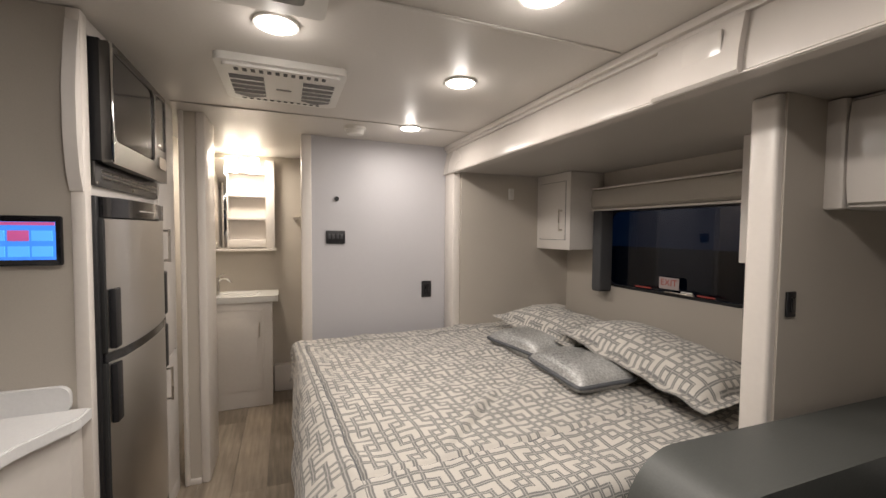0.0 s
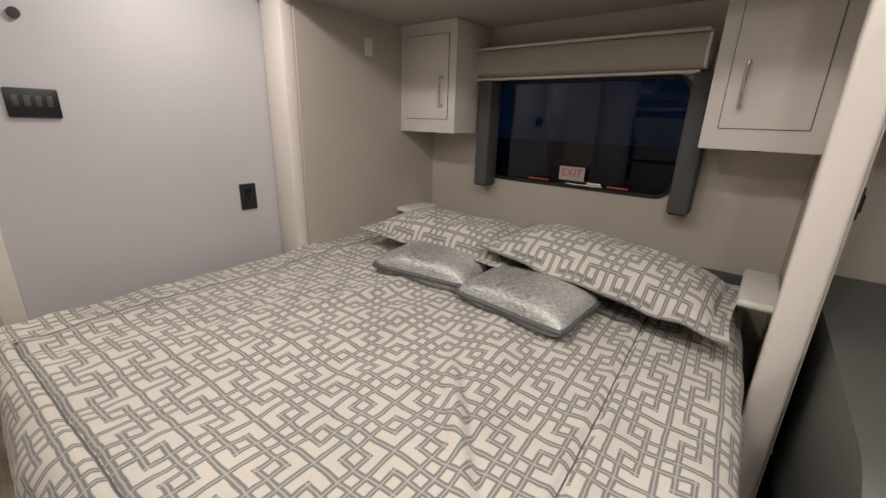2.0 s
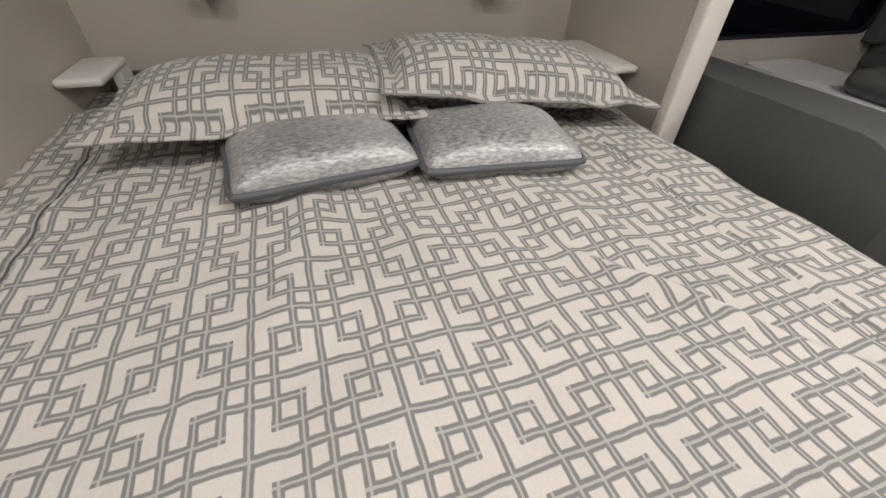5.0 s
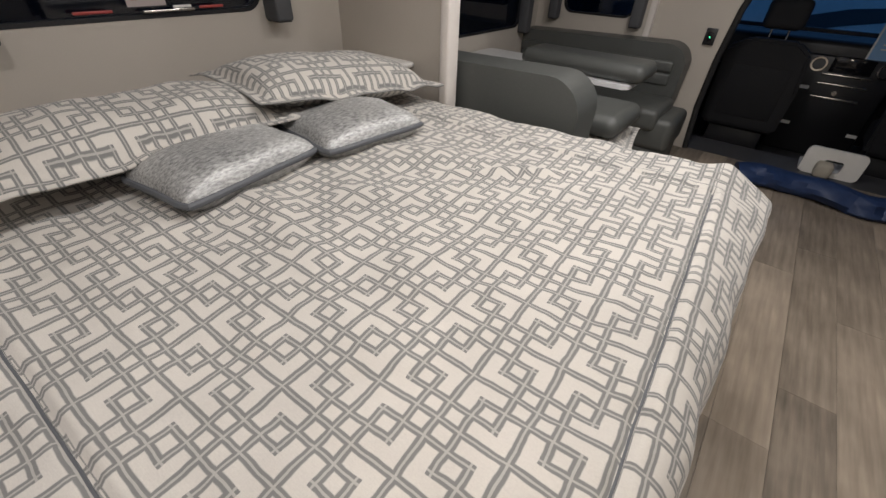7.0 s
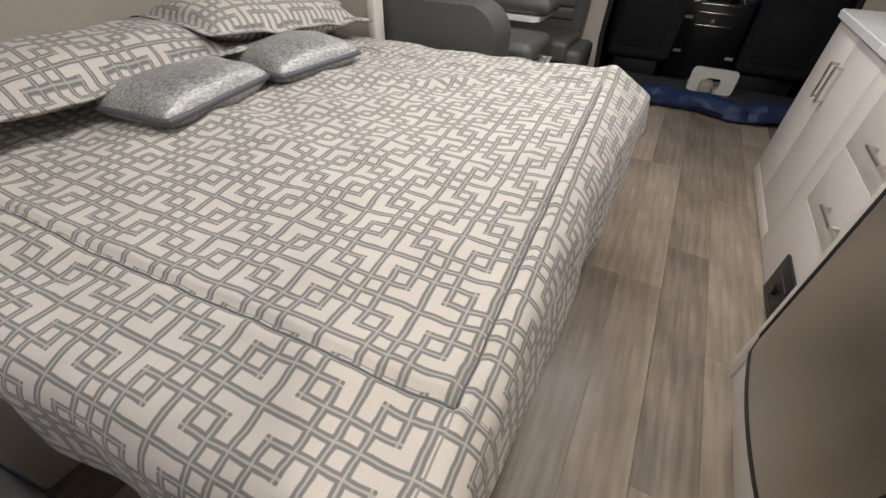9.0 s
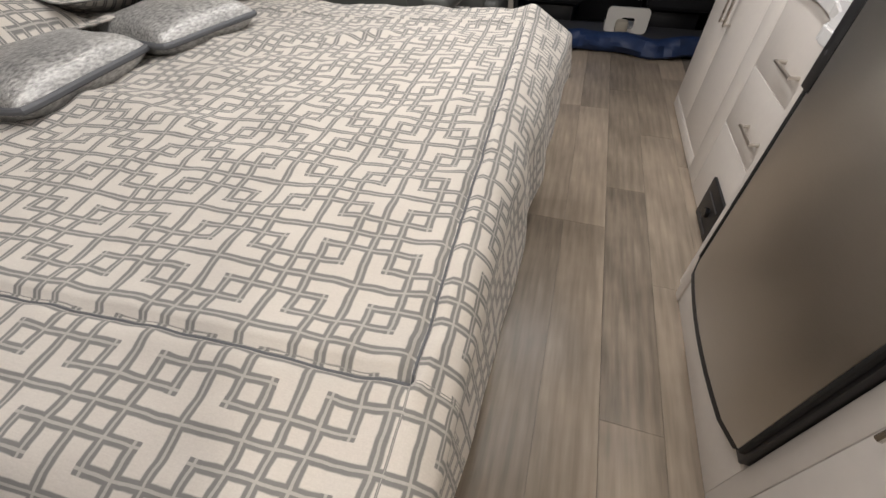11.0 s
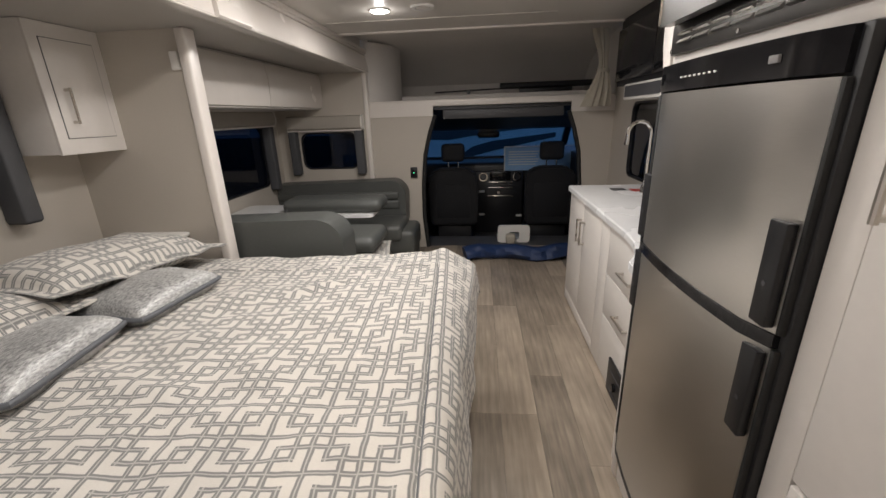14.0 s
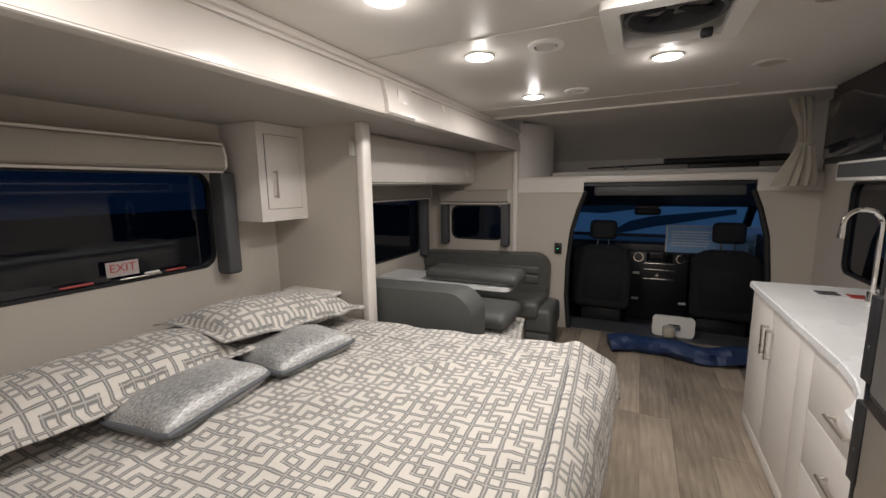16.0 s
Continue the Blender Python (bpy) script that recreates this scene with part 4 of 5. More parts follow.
# ---- tall unit: fridge, microwave, pantry ----
TX = 0.215
tu = thing("tall_cabinet", (-0.2, 2.55, 0), "tall cream cabinet housing fridge, microwave and pantry", "cabinet")
part("side_panel", B(-0.578, TX - 0.02, 2.04, 2.07, 0, 2.097), WALL, tu, "grey panelled side")
part("corner_trim", B(TX - 0.03, TX + 0.008, 2.032, 2.078, 0, 2.097, r=0.008), TRIM, tu)
part("back", B(-0.578, -0.50, 2.05, 3.09, 0, 2.097), CAB, tu)
part("rail", B(TX - 0.02, TX, 2.078, 2.742, 1.558, 1.598, r=0.003), CAB, tu)
part("rail", B(TX - 0.02, TX, 2.078, 2.742, 2.05, 2.097, r=0.003), CAB, tu)
part("stile", B(TX - 0.02, TX, 2.742, 2.802, 0, 2.097, r=0.003), CAB, tu)
part("stile", B(TX - 0.02, TX, 3.075, 3.098, 0, 2.097, r=0.003), CAB, tu)
part("divider", B(-0.50, TX - 0.02, 2.748, 2.775, 0, 2.097), CAB, tu)
part("plinth", B(TX - 0.02, TX, 2.078, 2.742, 0, 0.212, r=0.003), CAB, tu)
part("toe_board", B(TX - 0.02, TX, 2.802, 3.075, 0, 0.09, r=0.003), CAB, tu)
part("head_board", B(TX - 0.02, TX, 2.802, 3.075, 2.03, 2.097, r=0.003), CAB, tu)
d = part("door", B(TX - 0.016, TX + 0.003, 2.805, 3.072, 0.095, 0.80, r=0.004), CAB, tu)
bar_handle(d, (TX + 0.003, 2.838, 0.615), (TX + 0.003, 2.838, 0.765), (0.03, 0, 0))
d = part("door", B(TX - 0.016, TX + 0.003, 2.805, 3.072, 0.81, 2.025, r=0.004), CAB, tu)
bar_handle(d, (TX + 0.003, 2.838, 1.30), (TX + 0.003, 2.838, 1.445), (0.03, 0, 0))


def bowed(x0, bulge, y0, y1, n=10, r=0.018):
    out = []
    for k in range(n + 1):
        s = k / n
        y = y0 + (y1 - y0) * s
        e = min(1, min(s, 1 - s) * (y1 - y0) / r)
        out.append((x0 + bulge * (1 - (2 * s - 1) ** 2) - r * (1 - math.sqrt(max(0, 1 - (1 - e) ** 2))) * 0.8, y))
    return out


fr = thing("refrigerator", (0.0, 2.45, 0), "two-door stainless steel refrigerator with a black frame", "refrigerator")
FY0, FY1 = 2.080, 2.728
part("carcass", B(-0.45, TX - 0.025, FY0, FY1, 0.235, 1.553), BLACK, fr)
part("frame", B(TX - 0.025, TX + 0.018, FY0 - 0.012, FY1 + 0.012, 0.215, 1.556, r=0.004), BLACK, fr, "black surround frame")
for z0, z1, nm in ((0.245, 1.025, "door"), (1.055, 1.485, "freezer_door")):
    d = part(nm, prism(bmesh.new(), [(TX + 0.005, FY0 + 0.025)] + bowed(TX + 0.042, 0.026, FY0 + 0.025, FY1 - 0.008) + [(TX + 0.005, FY1 - 0.008)], "z", z0, z1), STEEL, fr, "brushed stainless steel door")
    for ya, yb in ((FY0 + 0.028, FY0 + 0.075), (FY1 - 0.054, FY1 - 0.010)):
        zz = (1.065, 1.26) if nm != "door" else (0.82, 1.015)
        part("grip", B(TX + 0.030, TX + 0.050, ya, yb, *zz, r=0.004), BLACK, d, "flush black grip")
        part("screw", cyl(bmesh.new(), (TX + 0.049, (ya + yb) / 2, zz[0] + 0.08), (TX + 0.0515, (ya + yb) / 2, zz[0] + 0.08), 0.005, n=10), DARKGREY, d)
    part("edge_strip", B(TX + 0.006, TX + 0.030, FY1 - 0.0075, FY1 + 0.004, z0, z1, r=0.005), RUBBER, d)
    part("edge_strip", B(TX + 0.006, TX + 0.030, FY0 + 0.004, FY0 + 0.024, z0, z1, r=0.006), RUBBER, d)
part("gap_trim", prism(bmesh.new(), [(TX + 0.004, FY0 + 0.01)] + bowed(TX + 0.045, 0.026, FY0 + 0.01, FY1 - 0.006) + [(TX + 0.004, FY1 - 0.006)], "z", 1.026, 1.054), GLOSSB, fr, "gloss black strip between the doors")
part("bottom_trim", prism(bmesh.new(), [(TX + 0.004, FY0 + 0.02)] + bowed(TX + 0.043, 0.026, FY0 + 0.02, FY1 - 0.016) + [(TX + 0.004, FY1 - 0.016)], "z", 0.225, 0.2445), BLACK, fr)
cp = part("control_strip", prism(bmesh.new(), [(TX + 0.004, FY0 + 0.01)] + bowed(TX + 0.043, 0.026, FY0 + 0.01, FY1 - 0.006) + [(TX + 0.004, FY1 - 0.006)], "z", 1.49, 1.554), GLOSSB, fr, "black control strip with small markings")
for i in range(8):
    part("marking", B(TX + 0.066, TX + 0.0705, 2.30 + i * 0.021, 2.308 + i * 0.021, 1.516, 1.520), WHITEP, cp, "small white marking")
part("badge", B(TX + 0.054, TX + 0.061, 2.60, 2.625, 1.515, 1.528, r=0.001), MESHG, cp, "small silver badge")

mw = thing("microwave", (0.0, 2.42, 1.58), "built-in stainless microwave oven with a dark glass door", "microwave")
part("body", B(-0.40, TX + 0.028, 2.098, 2.722, 1.668, 2.045), BLACK, mw, "black oven case")
vent_plate = part("vent_plate", B(TX + 0.001, TX + 0.013, 2.088, 2.735, 1.588, 1.664, r=0.002), DSTEEL, mw, "stainless louvred plate, with dark reflections in its colour")
door = part("door", ring(bmesh.new(), round_rect(2.095, 2.560, 1.660, 2.042, 0.012), round_rect(2.122, 2.545, 1.735, 2.020, 0.03), "x", TX + 0.028, TX + 0.056), DSTEEL, mw, "stainless door frame")
part("glass", prism(bmesh.new(), round_rect(2.112, 2.555, 1.722, 2.030, 0.03), "x", TX + 0.030, TX + 0.050), GLOSSB, door, "dark glass")
part("edge_strip", B(TX + 0.050, TX + 0.061, 2.095, 2.104, 1.665, 2.040, r=0.004), CHROME, door, "polished edge strip")
panel = part("control_panel", ring(bmesh.new(), round_rect(2.564, 2.728, 1.660, 2.042, 0.012), round_rect(2.578, 2.716, 1.800, 2.025, 0.01), "x", TX + 0.028, TX + 0.054), DSTEEL, mw, "stainless control column")
part("key_field", prism(bmesh.new(), round_rect(2.574, 2.720, 1.795, 2.030, 0.01), "x", TX + 0.030, TX + 0.050), GLOSSB, panel, "black key field")
part("button", prism(bmesh.new(), round_rect(2.592, 2.700, 1.715, 1.765, 0.016), "x", TX + 0.054, TX + 0.060), NICKEL, panel, "steel door button")
for i in range(7):
    for j in range(2):
        y0 = 2.135 + i * 0.083
        part("louvre", prism(bmesh.new(), [(TX + 0.013, 1.612 + j * 0.020), (TX + 0.022, 1.615 + j * 0.020), (TX + 0.013, 1.624 + j * 0.020)], "y", y0, y0 + 0.068), STEEL, vent_plate)
for y in (2.097, 2.41, 2.725):
    part("screw", cyl(bmesh.new(), (TX + 0.012, y, 1.598), (TX + 0.017, y, 1.598), 0.005, n=10), CHROME, vent_plate)
part("end_fin", prism(bmesh.new(), [(2.05, 1.56), (2.028, 1.565), (2.010, 1.62), (1.998, 1.72), (1.998, 1.85), (2.012, 1.97), (2.032, 2.06), (2.05, 2.09)], "x", TX - 0.028, TX + 0.004), CAB, tu, "curved cream edge panel")

sc = thing("touch_screen", (0.1, 1.99, 1.39), "lit blue touch screen in a black bezel on the cabinet side", "screen")
part("bezel", B(-0.02, 0.168, 2.018, 2.039, 1.345, 1.49, r=0.006), GLOSSB, sc)
part("display", B(-0.008, 0.156, 2.0155, 2.0185, 1.363, 1.472), SCREEN, sc, "lit blue display")
for i in range(3):
    for j in range(2):
        part("tile", B(0.000 + i * 0.052, 0.046 + i * 0.052, 2.013, 2.016, 1.372 + j * 0.045, 1.402 + j * 0.045), SCREENR if (i, j) == (1, 1) else SCREENL, sc)
part("status_bar", B(-0.008, 0.156, 2.013, 2.016, 1.462, 1.471), SCREENR, sc)

# ---- dinette ----


def bench(name, yb0, yb1, ys0, ys1, x0, top, label):
    b = thing(name, (2.4, (ys0 + ys1) / 2, 0), label, "bench", "dinette benches")
    part("base", B(x0 + 0.12, 2.94, ys0, ys1, 0, 0.30, r=0.008), CAB, b, "cream bench base")
    part("seat", B(x0 - 0.03, 2.945, ys0, ys1, 0.30, 0.46, r=0.045, seg=4), VINYL, b, "grey vinyl seat cushion")
    part("backrest", prism(bmesh.new(), [(x0 + 0.015, 0.36), (2.94, 0.36), (2.94, top - 0.03)] + [(x0 + 0.16 - 0.16 * math.sin(a), top - 0.16 + 0.16 * math.cos(a)) for a in np.linspace(0, 1.5, 8)], "y", yb0, yb1), VINYL, b, "grey vinyl backrest with rounded ends")
    bv = b.children[-1].modifiers.new("soft_edge", "BEVEL")
    bv.width, bv.segments, bv.limit_method, bv.angle_limit = 0.09, 7, "ANGLE", radians(50)
    return b


b1 = bench("dinette_bench", 1.04, 1.26, 0.50, 1.03, 1.555, 0.905, "grey vinyl dinette bench with its back to the bed")
b2 = bench("dinette_bench", -0.945, -0.72, -0.70, -0.22, 1.545, 0.815, "grey vinyl dinette bench with a pleated back against the end wall")
part("seam_roll", B(1.62, 2.94, -0.735, -0.70, 0.62, 0.70, r=0.017, seg=3), VINYL, b2)
part("seam_roll", B(1.62, 2.94, -0.74, -0.705, 0.52, 0.61, r=0.017, seg=3), VINYL, b2)
part("side_cushion", B(1.40, 1.66, -0.72, -0.25, 0.16, 0.40, r=0.05, seg=4), VINYL, b2, "rounded end cushion")
part("side_base", B(1.42, 1.64, -0.71, -0.26, 0.0, 0.17, r=0.02), VINYL, b2)
tb = thing("dinette_table", (2.3, 0.15, 0), "white dinette table folded low between the benches", "table")
part("tabletop", prism(bmesh.new(), round_rect(1.66, 2.94, -0.19, 0.22, 0.06), "z", 0.655, 0.685), COUNTER, tb, "white tabletop")
part("side_leaf", B(2.62, 2.94, 0.245, 0.95, 0.655, 0.685, r=0.005), COUNTER, tb, "white ledge beside the window")
part("leg", cyl(bmesh.new(), (2.0, 0.15, 0), (2.0, 0.15, 0.655), 0.03), STEEL, tb)
for y0, y1, x0, x1, z0, z1, lab in ((-0.12, 0.20, 1.59, 2.45, 0.686, 0.80, "long grey vinyl bolster lying on the table"),):
    t = thing("bolster_cushion", (2.1, 0, z0), lab, "cushion")
    part("cover", B(x0, x1, y0, y1, z0, z1, r=0.055, seg=6), VINYL, t)
t = thing("seat_cushion", (1.8, 0.5, 0.46), "loose grey vinyl seat cushion on the bench", "cushion")
part("cover", B(1.50, 2.50, 0.36, 0.80, 0.53, 0.65, r=0.058, seg=6), VINYL, t)
sp = sham("pillow", 1.67, 0.60, 0.492, 0.46, 0.36, 0.06, 12, 0, 0, 3.1)

# overhead cabinet of the dinette
dc = thing("overhead_cabinet", (2.7, 0.1, 1.54), "cream overhead dinette cabinet with rounded end", "cabinet")
part("body", B(2.435, 2.948, -0.95, 1.297, 1.54, 1.884, r=0.006), CAB, dc)
for y0, y1 in ((-0.94, 0.16), (0.17, 1.24)):
    part("door", prism(bmesh.new(), [(2.435, 1.548), (2.417, 1.555), (2.405, 1.62), (2.405, 1.80), (2.417, 1.868), (2.435, 1.876)], "y", y0, y1), GLOSSCAB, dc)
part("end_trim", B(2.403, 2.435, 1.245, 1.297, 1.535, 1.884, r=0.008), TRIM, dc)

s2 = shade_box("roller_shade", -0.72, 0.70, 1.40, 1.535, "grey woven roller shade over the dinette side window")
side_pad(2.86, 2.949, -0.70, -0.61, 0.76, 1.39)
s3 = thing("roller_shade", (2.4, -0.90, 1.34), "grey woven roller shade over the small dinette window", "window shade", "roller shades")
part("valance", prism(bmesh.new(), [(-0.954, 1.335), (-0.885, 1.335), (-0.86, 1.355), (-0.855, 1.40), (-0.87, 1.465), (-0.885, 1.475), (-0.954, 1.475)], "x", 2.0, 2.80), SHADE, s3)
part("bottom_rail", B(2.0, 2.80, -0.882, -0.858, 1.321, 1.334, r=0.004), TRIM, s3, "cream shade rail")
part("end_cap", prism(bmesh.new(), [(-0.954, 1.33), (-0.882, 1.33), (-0.855, 1.352), (-0.85, 1.40), (-0.866, 1.468), (-0.882, 1.48), (-0.954, 1.48)], "x", 1.988, 2.0), WHITEP, s3, "white end cap")
side_pad(1.965 + 0.03, 2.08, -0.954, -0.86, 0.87, 1.32)
side_pad(2.72, 2.80, -0.954, -0.86, 0.87, 1.32)
# ---- bathroom ----
va = thing("vanity_cabinet", (0.43, 4.2, 0), "cream bathroom vanity with one framed door", "vanity")
part("body", B(0.07, 0.665, 4.115, 4.435, 0, 0.865), CAB, va)
part("face", B(0.07, 0.67, 4.10, 4.116, 0, 0.865, r=0.003), CAB, va)
d = part("door", B(0.10, 0.60, 4.086, 4.101, 0.14, 0.80, r=0.004), CAB, va)
part("panel", B(0.15, 0.55, 4.083, 4.0865, 0.19, 0.75, r=0.002), CAB, d)
part("handle", cyl(bmesh.new(), (0.575, 4.06, 0.585), (0.575, 4.06, 0.705), 0.006, n=10), NICKEL, d, "nickel bar handle")
part("top", prism(bmesh.new(), round_rect(0.065, 0.715, 4.07, 4.438, 0.02), "z", 0.866, 0.915), PORC, va, "white vanity top")
part("basin_rim", ring(bmesh.new(), [(0.42 + 0.16 * math.cos(q), 4.24 + 0.12 * math.sin(q)) for q in np.linspace(0, math.tau, 29)[:-1]], [(0.42 + 0.14 * math.cos(q), 4.24 + 0.10 * math.sin(q)) for q in np.linspace(0, math.tau, 29)[:-1]], "z", 0.915, 0.922), PORC, va, "white oval basin rim")
vf = thing("bathroom_faucet", (0.27, 4.22, 0.825), "chrome bathroom faucet with a curved spout", "faucet")
part("post", cyl(bmesh.new(), (0.26, 4.22, 0.916), (0.26, 4.22, 1.06), 0.02, 0.014), CHROME, vf)
part("spout", tube(bmesh.new(), [(0.26, 4.22, 1.03), (0.29, 4.215, 1.055), (0.33, 4.21, 1.05), (0.36, 4.205, 1.02)], 0.011, 8), CHROME, vf)
part("lever", tube(bmesh.new(), [(0.26, 4.22, 1.06), (0.28, 4.22, 1.085), (0.31, 4.22, 1.09)], 0.006, 8), CHROME, vf)
mc = thing("medicine_cabinet", (0.47, 4.3, 1.28), "cream medicine cabinet with open shelves", "cabinet")
x0, x1, yf = 0.22, 0.69, 4.33
part("side", B(x0, x0 + 0.11, yf, 4.438, 1.29, 2.05, r=0.003), CAB, mc)
part("side", B(x1 - 0.07, x1, yf, 4.438, 1.29, 2.05, r=0.003), CAB, mc)
part("back", B(x0 + 0.11, x1 - 0.07, 4.425, 4.438, 1.29, 2.05), CAB, mc)
for z0, z1 in ((1.30, 1.365), (1.535, 1.56), (1.73, 1.755), (1.93, 1.99)):
    part("shelf", B(x0 + 0.11, x1 - 0.07, yf + 0.004, 4.425, z0, z1, r=0.003), CAB, mc)
part("ledge", B(x0 - 0.16, x1 + 0.012, yf - 0.02, 4.438, 1.268, 1.289, r=0.004), TRIM, mc)
vl = thing("vanity_light", (0.48, 4.3, 2.0), "lit vanity light with frosted bulbs", "wall light")
part("plate", B(0.30, 0.66, 4.405, 4.424, 1.97, 2.06, r=0.006), NICKEL, vl)
for x in (0.36, 0.53):
    bm = cyl(bmesh.new(), (x, 4.30, 1.93), (x, 4.30, 2.055), 0.052, 0.040, 20)
    part("shade", bm, BULB, vl, "glowing frosted glass shade")
    part("arm", cyl(bmesh.new(), (x, 4.41, 2.04), (x, 4.30, 2.062), 0.008, n=8), NICKEL, vl)
part("mirror_pane", B(0.224, 0.322, 4.322, 4.329, 1.30, 2.04, r=0.002), MIRROR, mc, "narrow mirror")

tr = thing("towel_ring", (0.88, 4.42, 1.56), "brushed nickel towel bar on the bathroom wall", "towel bar")
part("bar", cyl(bmesh.new(), (0.84, 4.39, 1.56), (1.25, 4.39, 1.56), 0.008), NICKEL, tr)
part("mount", cyl(bmesh.new(), (0.86, 4.438, 1.56), (0.86, 4.385, 1.56), 0.016), NICKEL, tr)
to = thing("toilet", (1.12, 4.05, 0), "white porcelain toilet beside the vanity", "toilet")
bm = bmesh.new()
prof = [(0.0, 0.13), (0.12, 0.12), (0.25, 0.13), (0.36, 0.19), (0.42, 0.21), (0.44, 0.20)]
for (za, ra), (zb, rb) in zip(prof, prof[1:]):
    cyl(bm, (1.06, 4.12, za), (1.06, 4.12, zb), ra, rb, 24)
part("bowl", bm, PORC, to)
part("seat", prism(bmesh.new(), [(1.06 + 0.22 * math.cos(q), 4.12 + 0.215 * math.sin(q)) for q in np.linspace(0, math.tau, 29)[:-1]], "z", 0.441, 0.475), PORC, to)
structure("bath_step", B(0.675, 1.955, 4.36, 4.438, 0, 0.24, r=0.015), TRIM, "cream boxed step along the bathroom's back wall", "trim")

# ---- cab ----


def cab_seat(cx, turn):
    s = thing("cab_seat", (cx, -1.75, -0.25), "black cloth cab seat with a headrest", "seat", "cab seats")
    part("cushion", B(cx - 0.26, cx + 0.26, -2.25, -1.68, 0.05, 0.26, r=0.05, seg=3), CABDARK, s)
    part("base", B(cx - 0.22, cx + 0.22, -2.15, -1.70, -0.249, 0.06, r=0.01), BLACK, s)
    prof = [(cx - 0.295, 0.10), (cx - 0.31, 0.45), (cx - 0.28, 0.74), (cx - 0.17, 0.82), (cx + 0.17, 0.82), (cx + 0.31, 0.74), (cx + 0.31, 0.45), (cx + 0.295, 0.10)]
    bm = prism(bmesh.new(), prof, "y", -1.74, -1.58)
    bmesh.ops.bevel(bm, geom=list(bm.edges), offset=0.025, segments=2, affect="EDGES")
    part("backrest", bm, CABDARK, s)
    part("back_pocket", B(cx - 0.21, cx + 0.21, -1.583, -1.572, 0.20, 0.62, r=0.005), CABDARK, s)
    part("headrest", B(cx - 0.145, cx + 0.145, -1.73, -1.61, 0.89, 1.11, r=0.05, seg=4), CABDARK, s)
    for dx in (-0.06, 0.06):
        part("post", cyl(bmesh.new(), (cx + dx, -1.67, 0.80), (cx + dx, -1.67, 0.91), 0.008), CHROME, s)


cab_seat(1.10, 0)
cab_seat(-0.10, 0)

da = thing("dashboard", (0.6, -2.6, -0.25), "dark dashboard with a centre console and round chrome vents", "dashboard")
part("top_pad", B(-0.48, 1.78, -3.05, -2.48, 0.46, 0.78, r=0.06, seg=3), BLACK, da)
part("console", B(0.15, 0.85, -2.62, -2.42, -0.249, 0.66, r=0.03), BLACK, da)
for x in (0.24, 0.72):
    bm = bmesh.new()
    ring(bm, [(x + 0.062 * math.cos(q), 0.585 + 0.062 * math.sin(q)) for q in np.linspace(0, math.tau, 21)[:-1]], [(x + 0.048 * math.cos(q), 0.585 + 0.048 * math.sin(q)) for q in np.linspace(0, math.tau, 21)[:-1]], "y", -2.42, -2.395)
    part("air_vent", bm, CHROME, da, "round chrome-ringed air vent")
part("display", B(0.33, 0.63, -2.42, -2.405, 0.53, 0.66, r=0.006), GLOSSB, da, "gloss black display")
for z in (0.50, 0.42, 0.30):
    part("trim_bar", B(0.30, 0.66, -2.419, -2.408, z, z + 0.015, r=0.004), NICKEL, da, "silver trim bar")
for x, z in ((0.74, 0.36), (0.74, 0.02), (0.20, 0.0)):
    part("label_plate", B(x - 0.04, x + 0.04, -2.419, -2.412, z, z + 0.03), WHITEP, da, "small pale label")
part("knob", cyl(bmesh.new(), (0.50, -2.42, 0.36), (0.50, -2.39, 0.36), 0.02), NICKEL, da)
mi = thing("rear_view_mirror", (0.66, -2.3, 1.35), "dark rear-view mirror hanging from the windscreen head", "mirror")
part("housing", B(0.50, 0.80, -2.36, -2.31, 1.13, 1.22, r=0.03), BLACK, mi)
part("stem", prism(bmesh.new(), [(0.55, 1.21), (0.75, 1.21), (0.86, 1.29), (0.44, 1.29)], "y", -2.36, -2.32), BLACK, mi)
st = thing("window_sticker", (0.0, -2.8, 1.0), "pale blue paper sheet on the windscreen", "paper")
part("sheet", B(-0.55, 0.42, -2.47, -2.466, 0.66, 0.995), material("blue_paper", (0.30, 0.50, 0.75), 0.6), st)
part("border", B(-0.55, 0.425, -2.4655, -2.463, 0.985, 1.0), WHITEP, st)
part("border", B(0.41, 0.425, -2.4655, -2.463, 0.66, 0.985), WHITEP, st)
for i in range(6):
    part("text_bar", B(-0.02 - 0.02 * (i % 3), 0.36, -2.4655, -2.464, 0.74 + i * 0.035, 0.752 + i * 0.035), WHITEP, st, "unreadable line of print")

bg = thing("blue_bag", (0.35, -0.6, 0), "rolled blue fabric bag lying across the cab step", "bag")
bm = bmesh.new()
pts = []
for k in range(25):
    s = k / 24
    pts.append((0.93 - 1.16 * s, -0.58 - 0.05 * math.sin(s * 7) - 0.09 * s, 0.075 + 0.012 * math.sin(s * 17)))
tube(bm, pts, 0.085, 16)
for v in bm.verts:
    v.co += Vector((0, 0.03, 0.015)) * noise.noise(v.co * 11) * 1.6
    v.co.z = max(0.002, v.co.z * 0.85)
    v.co.y = -0.62 + (v.co.y + 0.62) * 1.35
part("cloth", bm, BLUE, bg)
wb = thing("white_box", (0.36, -0.98, 0), "white plastic crate with a handle hole beside the step", "box")
bm = bmesh.new()
ring(bm, round_rect(0.19, 0.56, -0.008, 0.20, 0.04), round_rect(0.31, 0.43, 0.03, 0.12, 0.02), "y", -1.20, -1.17)
part("front", bm, WHITEP, wb)
part("tray", B(0.19, 0.56, -1.44, -1.20, -0.009, 0.03, r=0.01), WHITEP, wb)
part("bundle", B(0.36, 0.47, -1.19, -1.06, 0.0, 0.11, r=0.03, seg=3), CURT, wb, "beige cloth bundle")
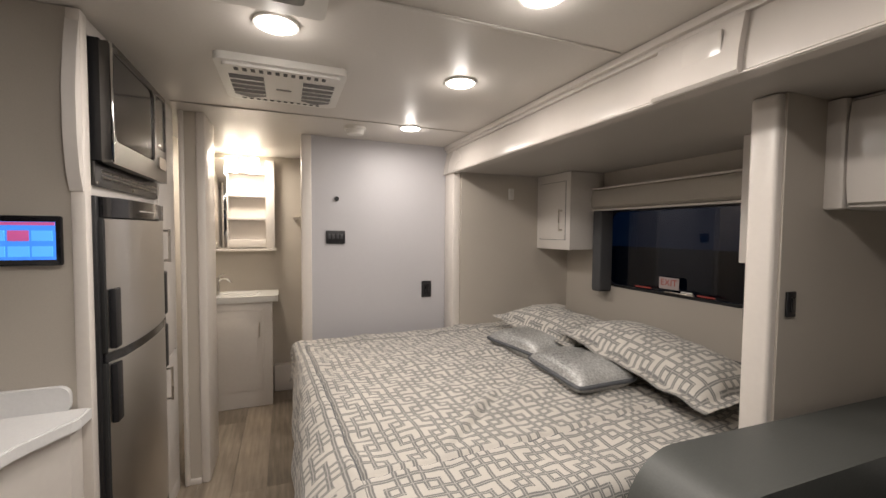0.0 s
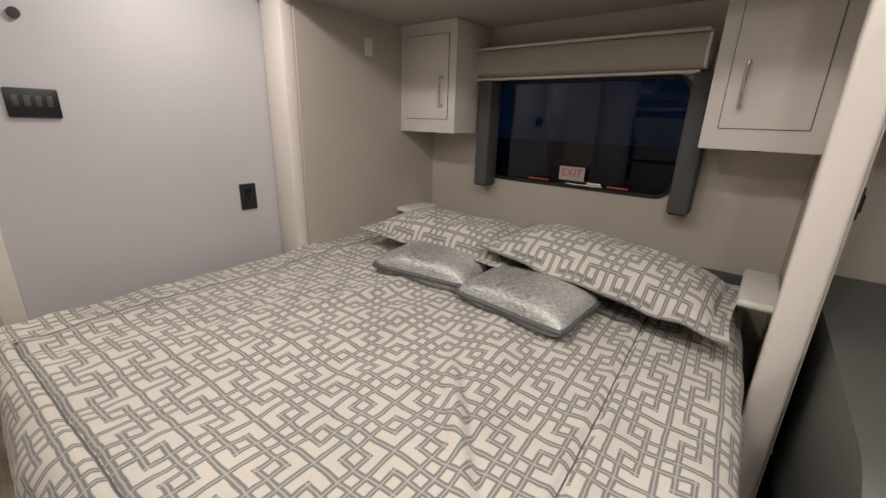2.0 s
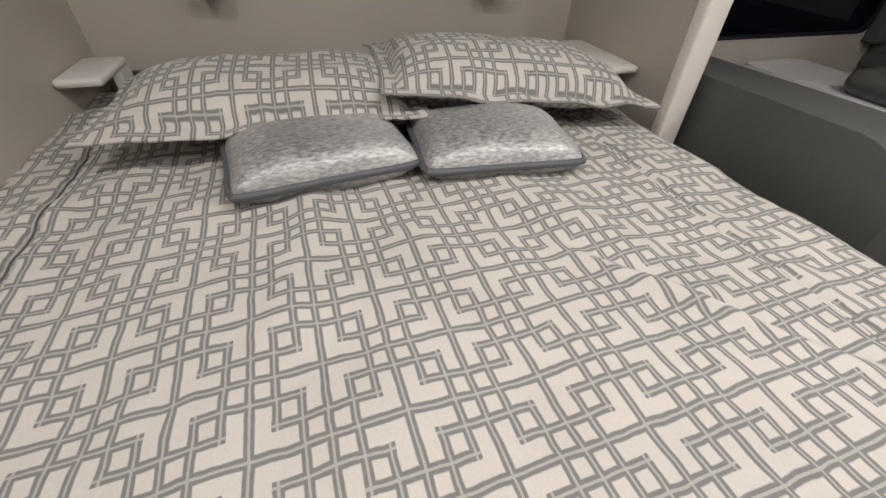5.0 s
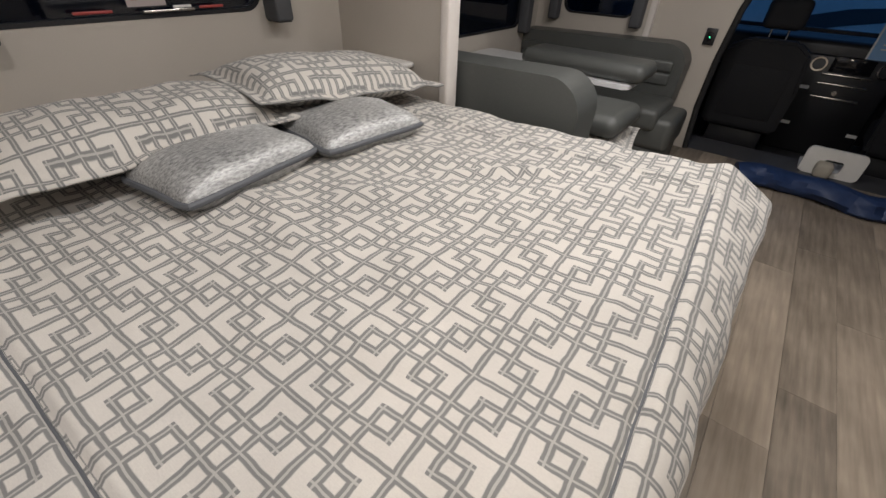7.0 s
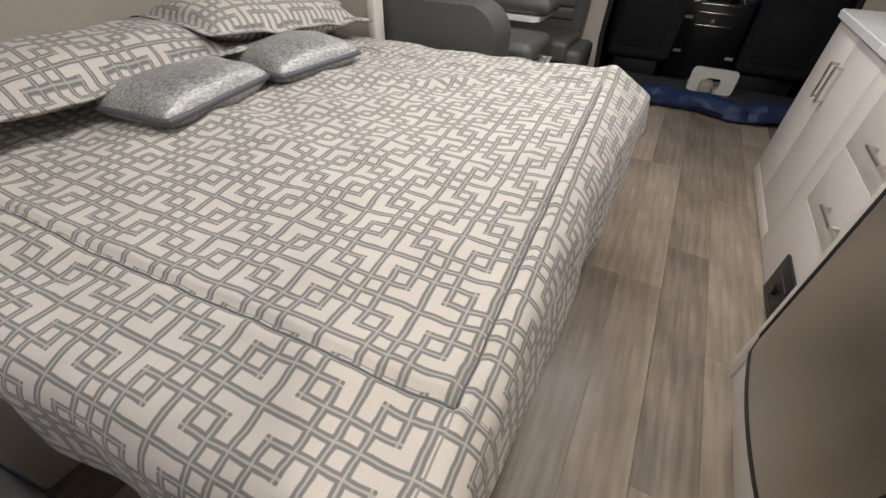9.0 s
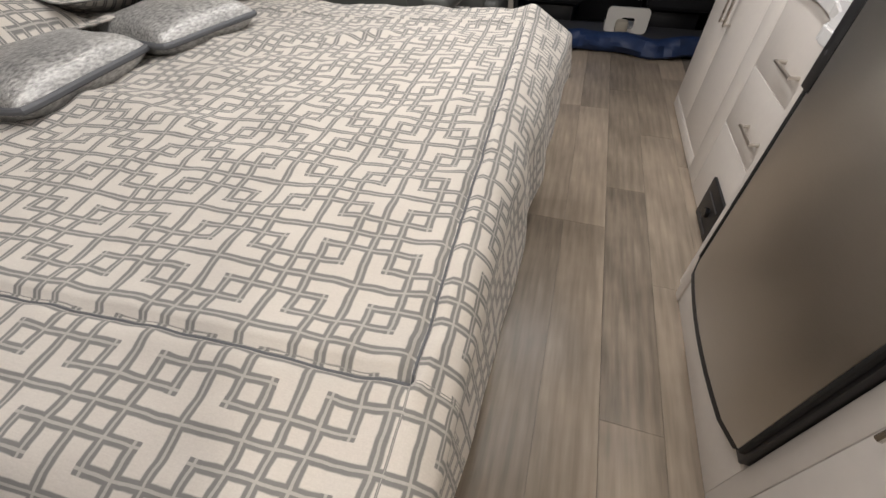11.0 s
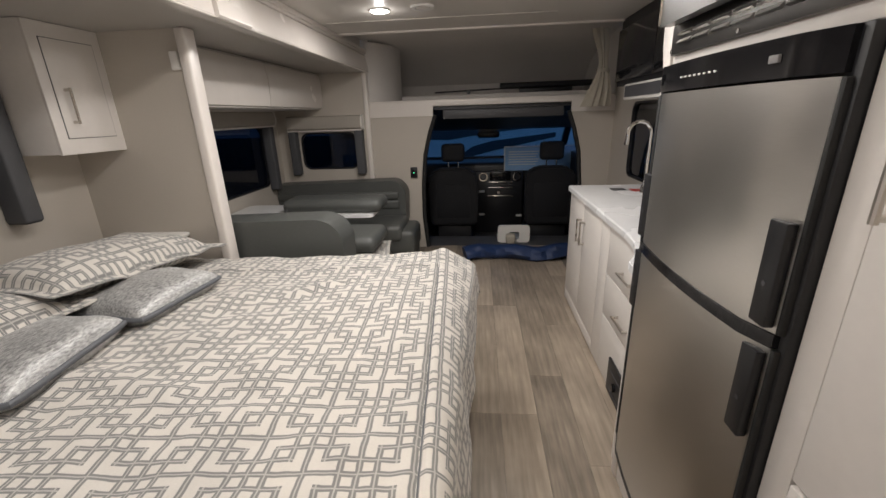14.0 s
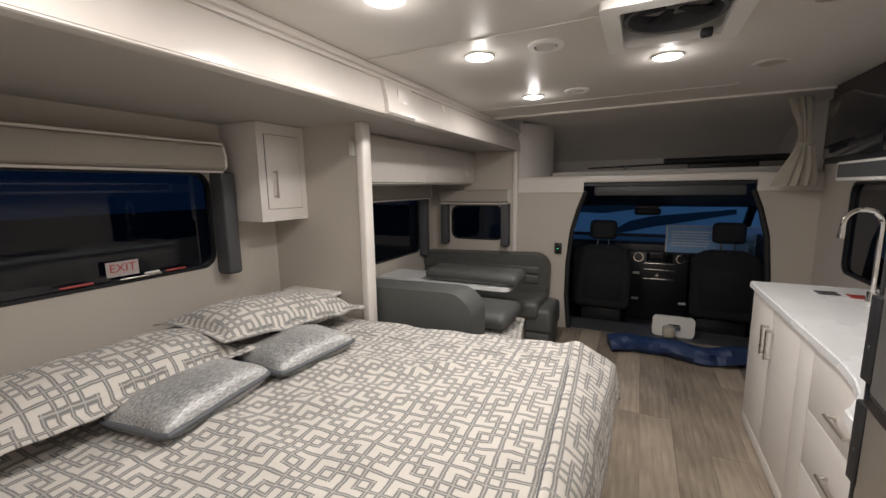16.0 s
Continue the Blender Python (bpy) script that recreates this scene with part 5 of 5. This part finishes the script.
structure("cab_step", B(-0.55, 1.85, -1.45, -1.04, -0.25, -0.01), DARKGREY, "dark step down into the cab", "step")

cu = thing("curtain", (-0.28, -0.9, 1.5), "beige bunk curtain gathered at the side", "curtain")
bm = bmesh.new()
rows = []
for i in range(22):
    s = i / 21
    z = 2.15 - 0.67 * s
    w = 0.065 * (1 - 0.55 * math.sin(math.pi * min(1, s * 1.15)) ** 2) + 0.05 * s ** 3
    cx = -0.33 - 0.05 * math.sin(s * 3)
    rows.append([bm.verts.new((cx + (w * (1 + 0.28 * math.sin(k * math.tau / 48 * 9 + s * 2))) * math.cos(k * math.tau / 48), -0.80 + 0.6 * w * (1 + 0.28 * math.sin(k * math.tau / 48 * 9)) * math.sin(k * math.tau / 48), z)) for k in range(48)])
for a, b in zip(rows, rows[1:]):
    for k in range(48):
        bm.faces.new((a[k], a[(k + 1) % 48], b[(k + 1) % 48], b[k]))
part("cloth", bm, CURT, cu)
part("tie", ring(bmesh.new(), [(-0.38 + 0.06 * math.cos(q), -0.80 + 0.045 * math.sin(q)) for q in np.linspace(0, math.tau, 21)[:-1]], [(-0.38 + 0.05 * math.cos(q), -0.80 + 0.035 * math.sin(q)) for q in np.linspace(0, math.tau, 21)[:-1]], "z", 1.78, 1.81), CURT, cu)

ro = thing("black_case", (-0.1, -1.75, 1.66), "long black folded screen lying in the bunk", "case")
bm = cyl(bmesh.new(), (0.53, -1.72, 1.745), (-0.55, -1.80, 1.755), 0.035, n=14)
part("roll", bm, BLACK, ro)
part("foot", B(-0.3, 0.3, -1.82, -1.70, 1.661, 1.715, r=0.01), BLACK, ro)
t = thing("black_rod", (0.95, -1.7, 1.66), "thin black rod lying in the bunk", "rod")
part("shaft", cyl(bmesh.new(), (1.30, -1.70, 1.70), (0.50, -1.72, 1.72), 0.009, n=8), BLACK, t)
part("stand", B(0.88, 0.92, -1.73, -1.69, 1.661, 1.712), BLACK, t)

# ---- outside ----
structure("ground", B(-60, 60, -60, 60, -1.2, -1.1), material("asphalt", (0.05, 0.05, 0.055), 0.9, bump=0.3), "dark asphalt outside", "ground")

for px, py, turn in ((1.5, -9.5, 4), (-7.5, -11.0, -8)):
    t = thing("parked_motorhome", (px, py, -1.1), "white motorhome with dark swoosh stripes parked outside", "vehicle", "motorhomes outside")
    t.matrix_world = pose(px, py, -1.1, 0, 0, turn)
    PV = material("vehicle_paint", (0.80, 0.79, 0.76), 0.35)
    for nm, bmx, mt in (("body", bx(bmesh.new(), -3.6, 3.6, -1.1, 1.1, 0.45, 3.05, r=0.18, seg=3), PV),
                        ("stripe", prism(bmesh.new(), [(0.25, 1.22), (-1.0, 1.52), (-2.8, 1.86), (-2.8, 1.98), (-1.0, 1.80), (-0.45, 1.66)], "y", 1.101, 1.108), DARKGREY),
                        ("stripe", prism(bmesh.new(), [(-3.3, 2.22), (-0.9, 2.02), (0.2, 1.86), (3.3, 2.0), (3.3, 2.86), (-3.3, 2.86)], "y", 1.101, 1.108), DARKGREY)):
        o = new(nm, mesh_of(nm, bmx, mt))
        o.parent = t
    for wx in (-2.3, 2.2):
        o = new("wheel", mesh_of("wheel", cyl(bmesh.new(), (wx, 0.7, 0.4), (wx, 1.05, 0.4), 0.4, n=24), RUBBER))
        o.parent = t

# ---- floor planks ----
floor_ob = bpy.data.objects["floor"]
PW = 0.182
plank_meshes = {}


def plank_mesh(length):
    key = round(length, 3)
    if key not in plank_meshes:
        bm = B(0, PW - 0.0012, 0, length - 0.0012, -0.005, 0.0)
        me = mesh_of("plank", bm, WOOD, smooth=False)
        plank_meshes[key] = me
    return plank_meshes[key]


rng = random.Random(4)
for c in range(12):
    x = -0.06 + c * PW
    y = -1.04 - rng.choice((0.0, 0.3, 0.6, 0.9))
    while y < 4.44:
        y0, y1 = max(y, -1.04), min(y + 1.22, 4.44)
        if y1 - y0 > 0.05:
            ob = new("plank", plank_mesh(y1 - y0))
            ob.location = (x, y0, 0)
            ob.parent = floor_ob
        y += 1.22
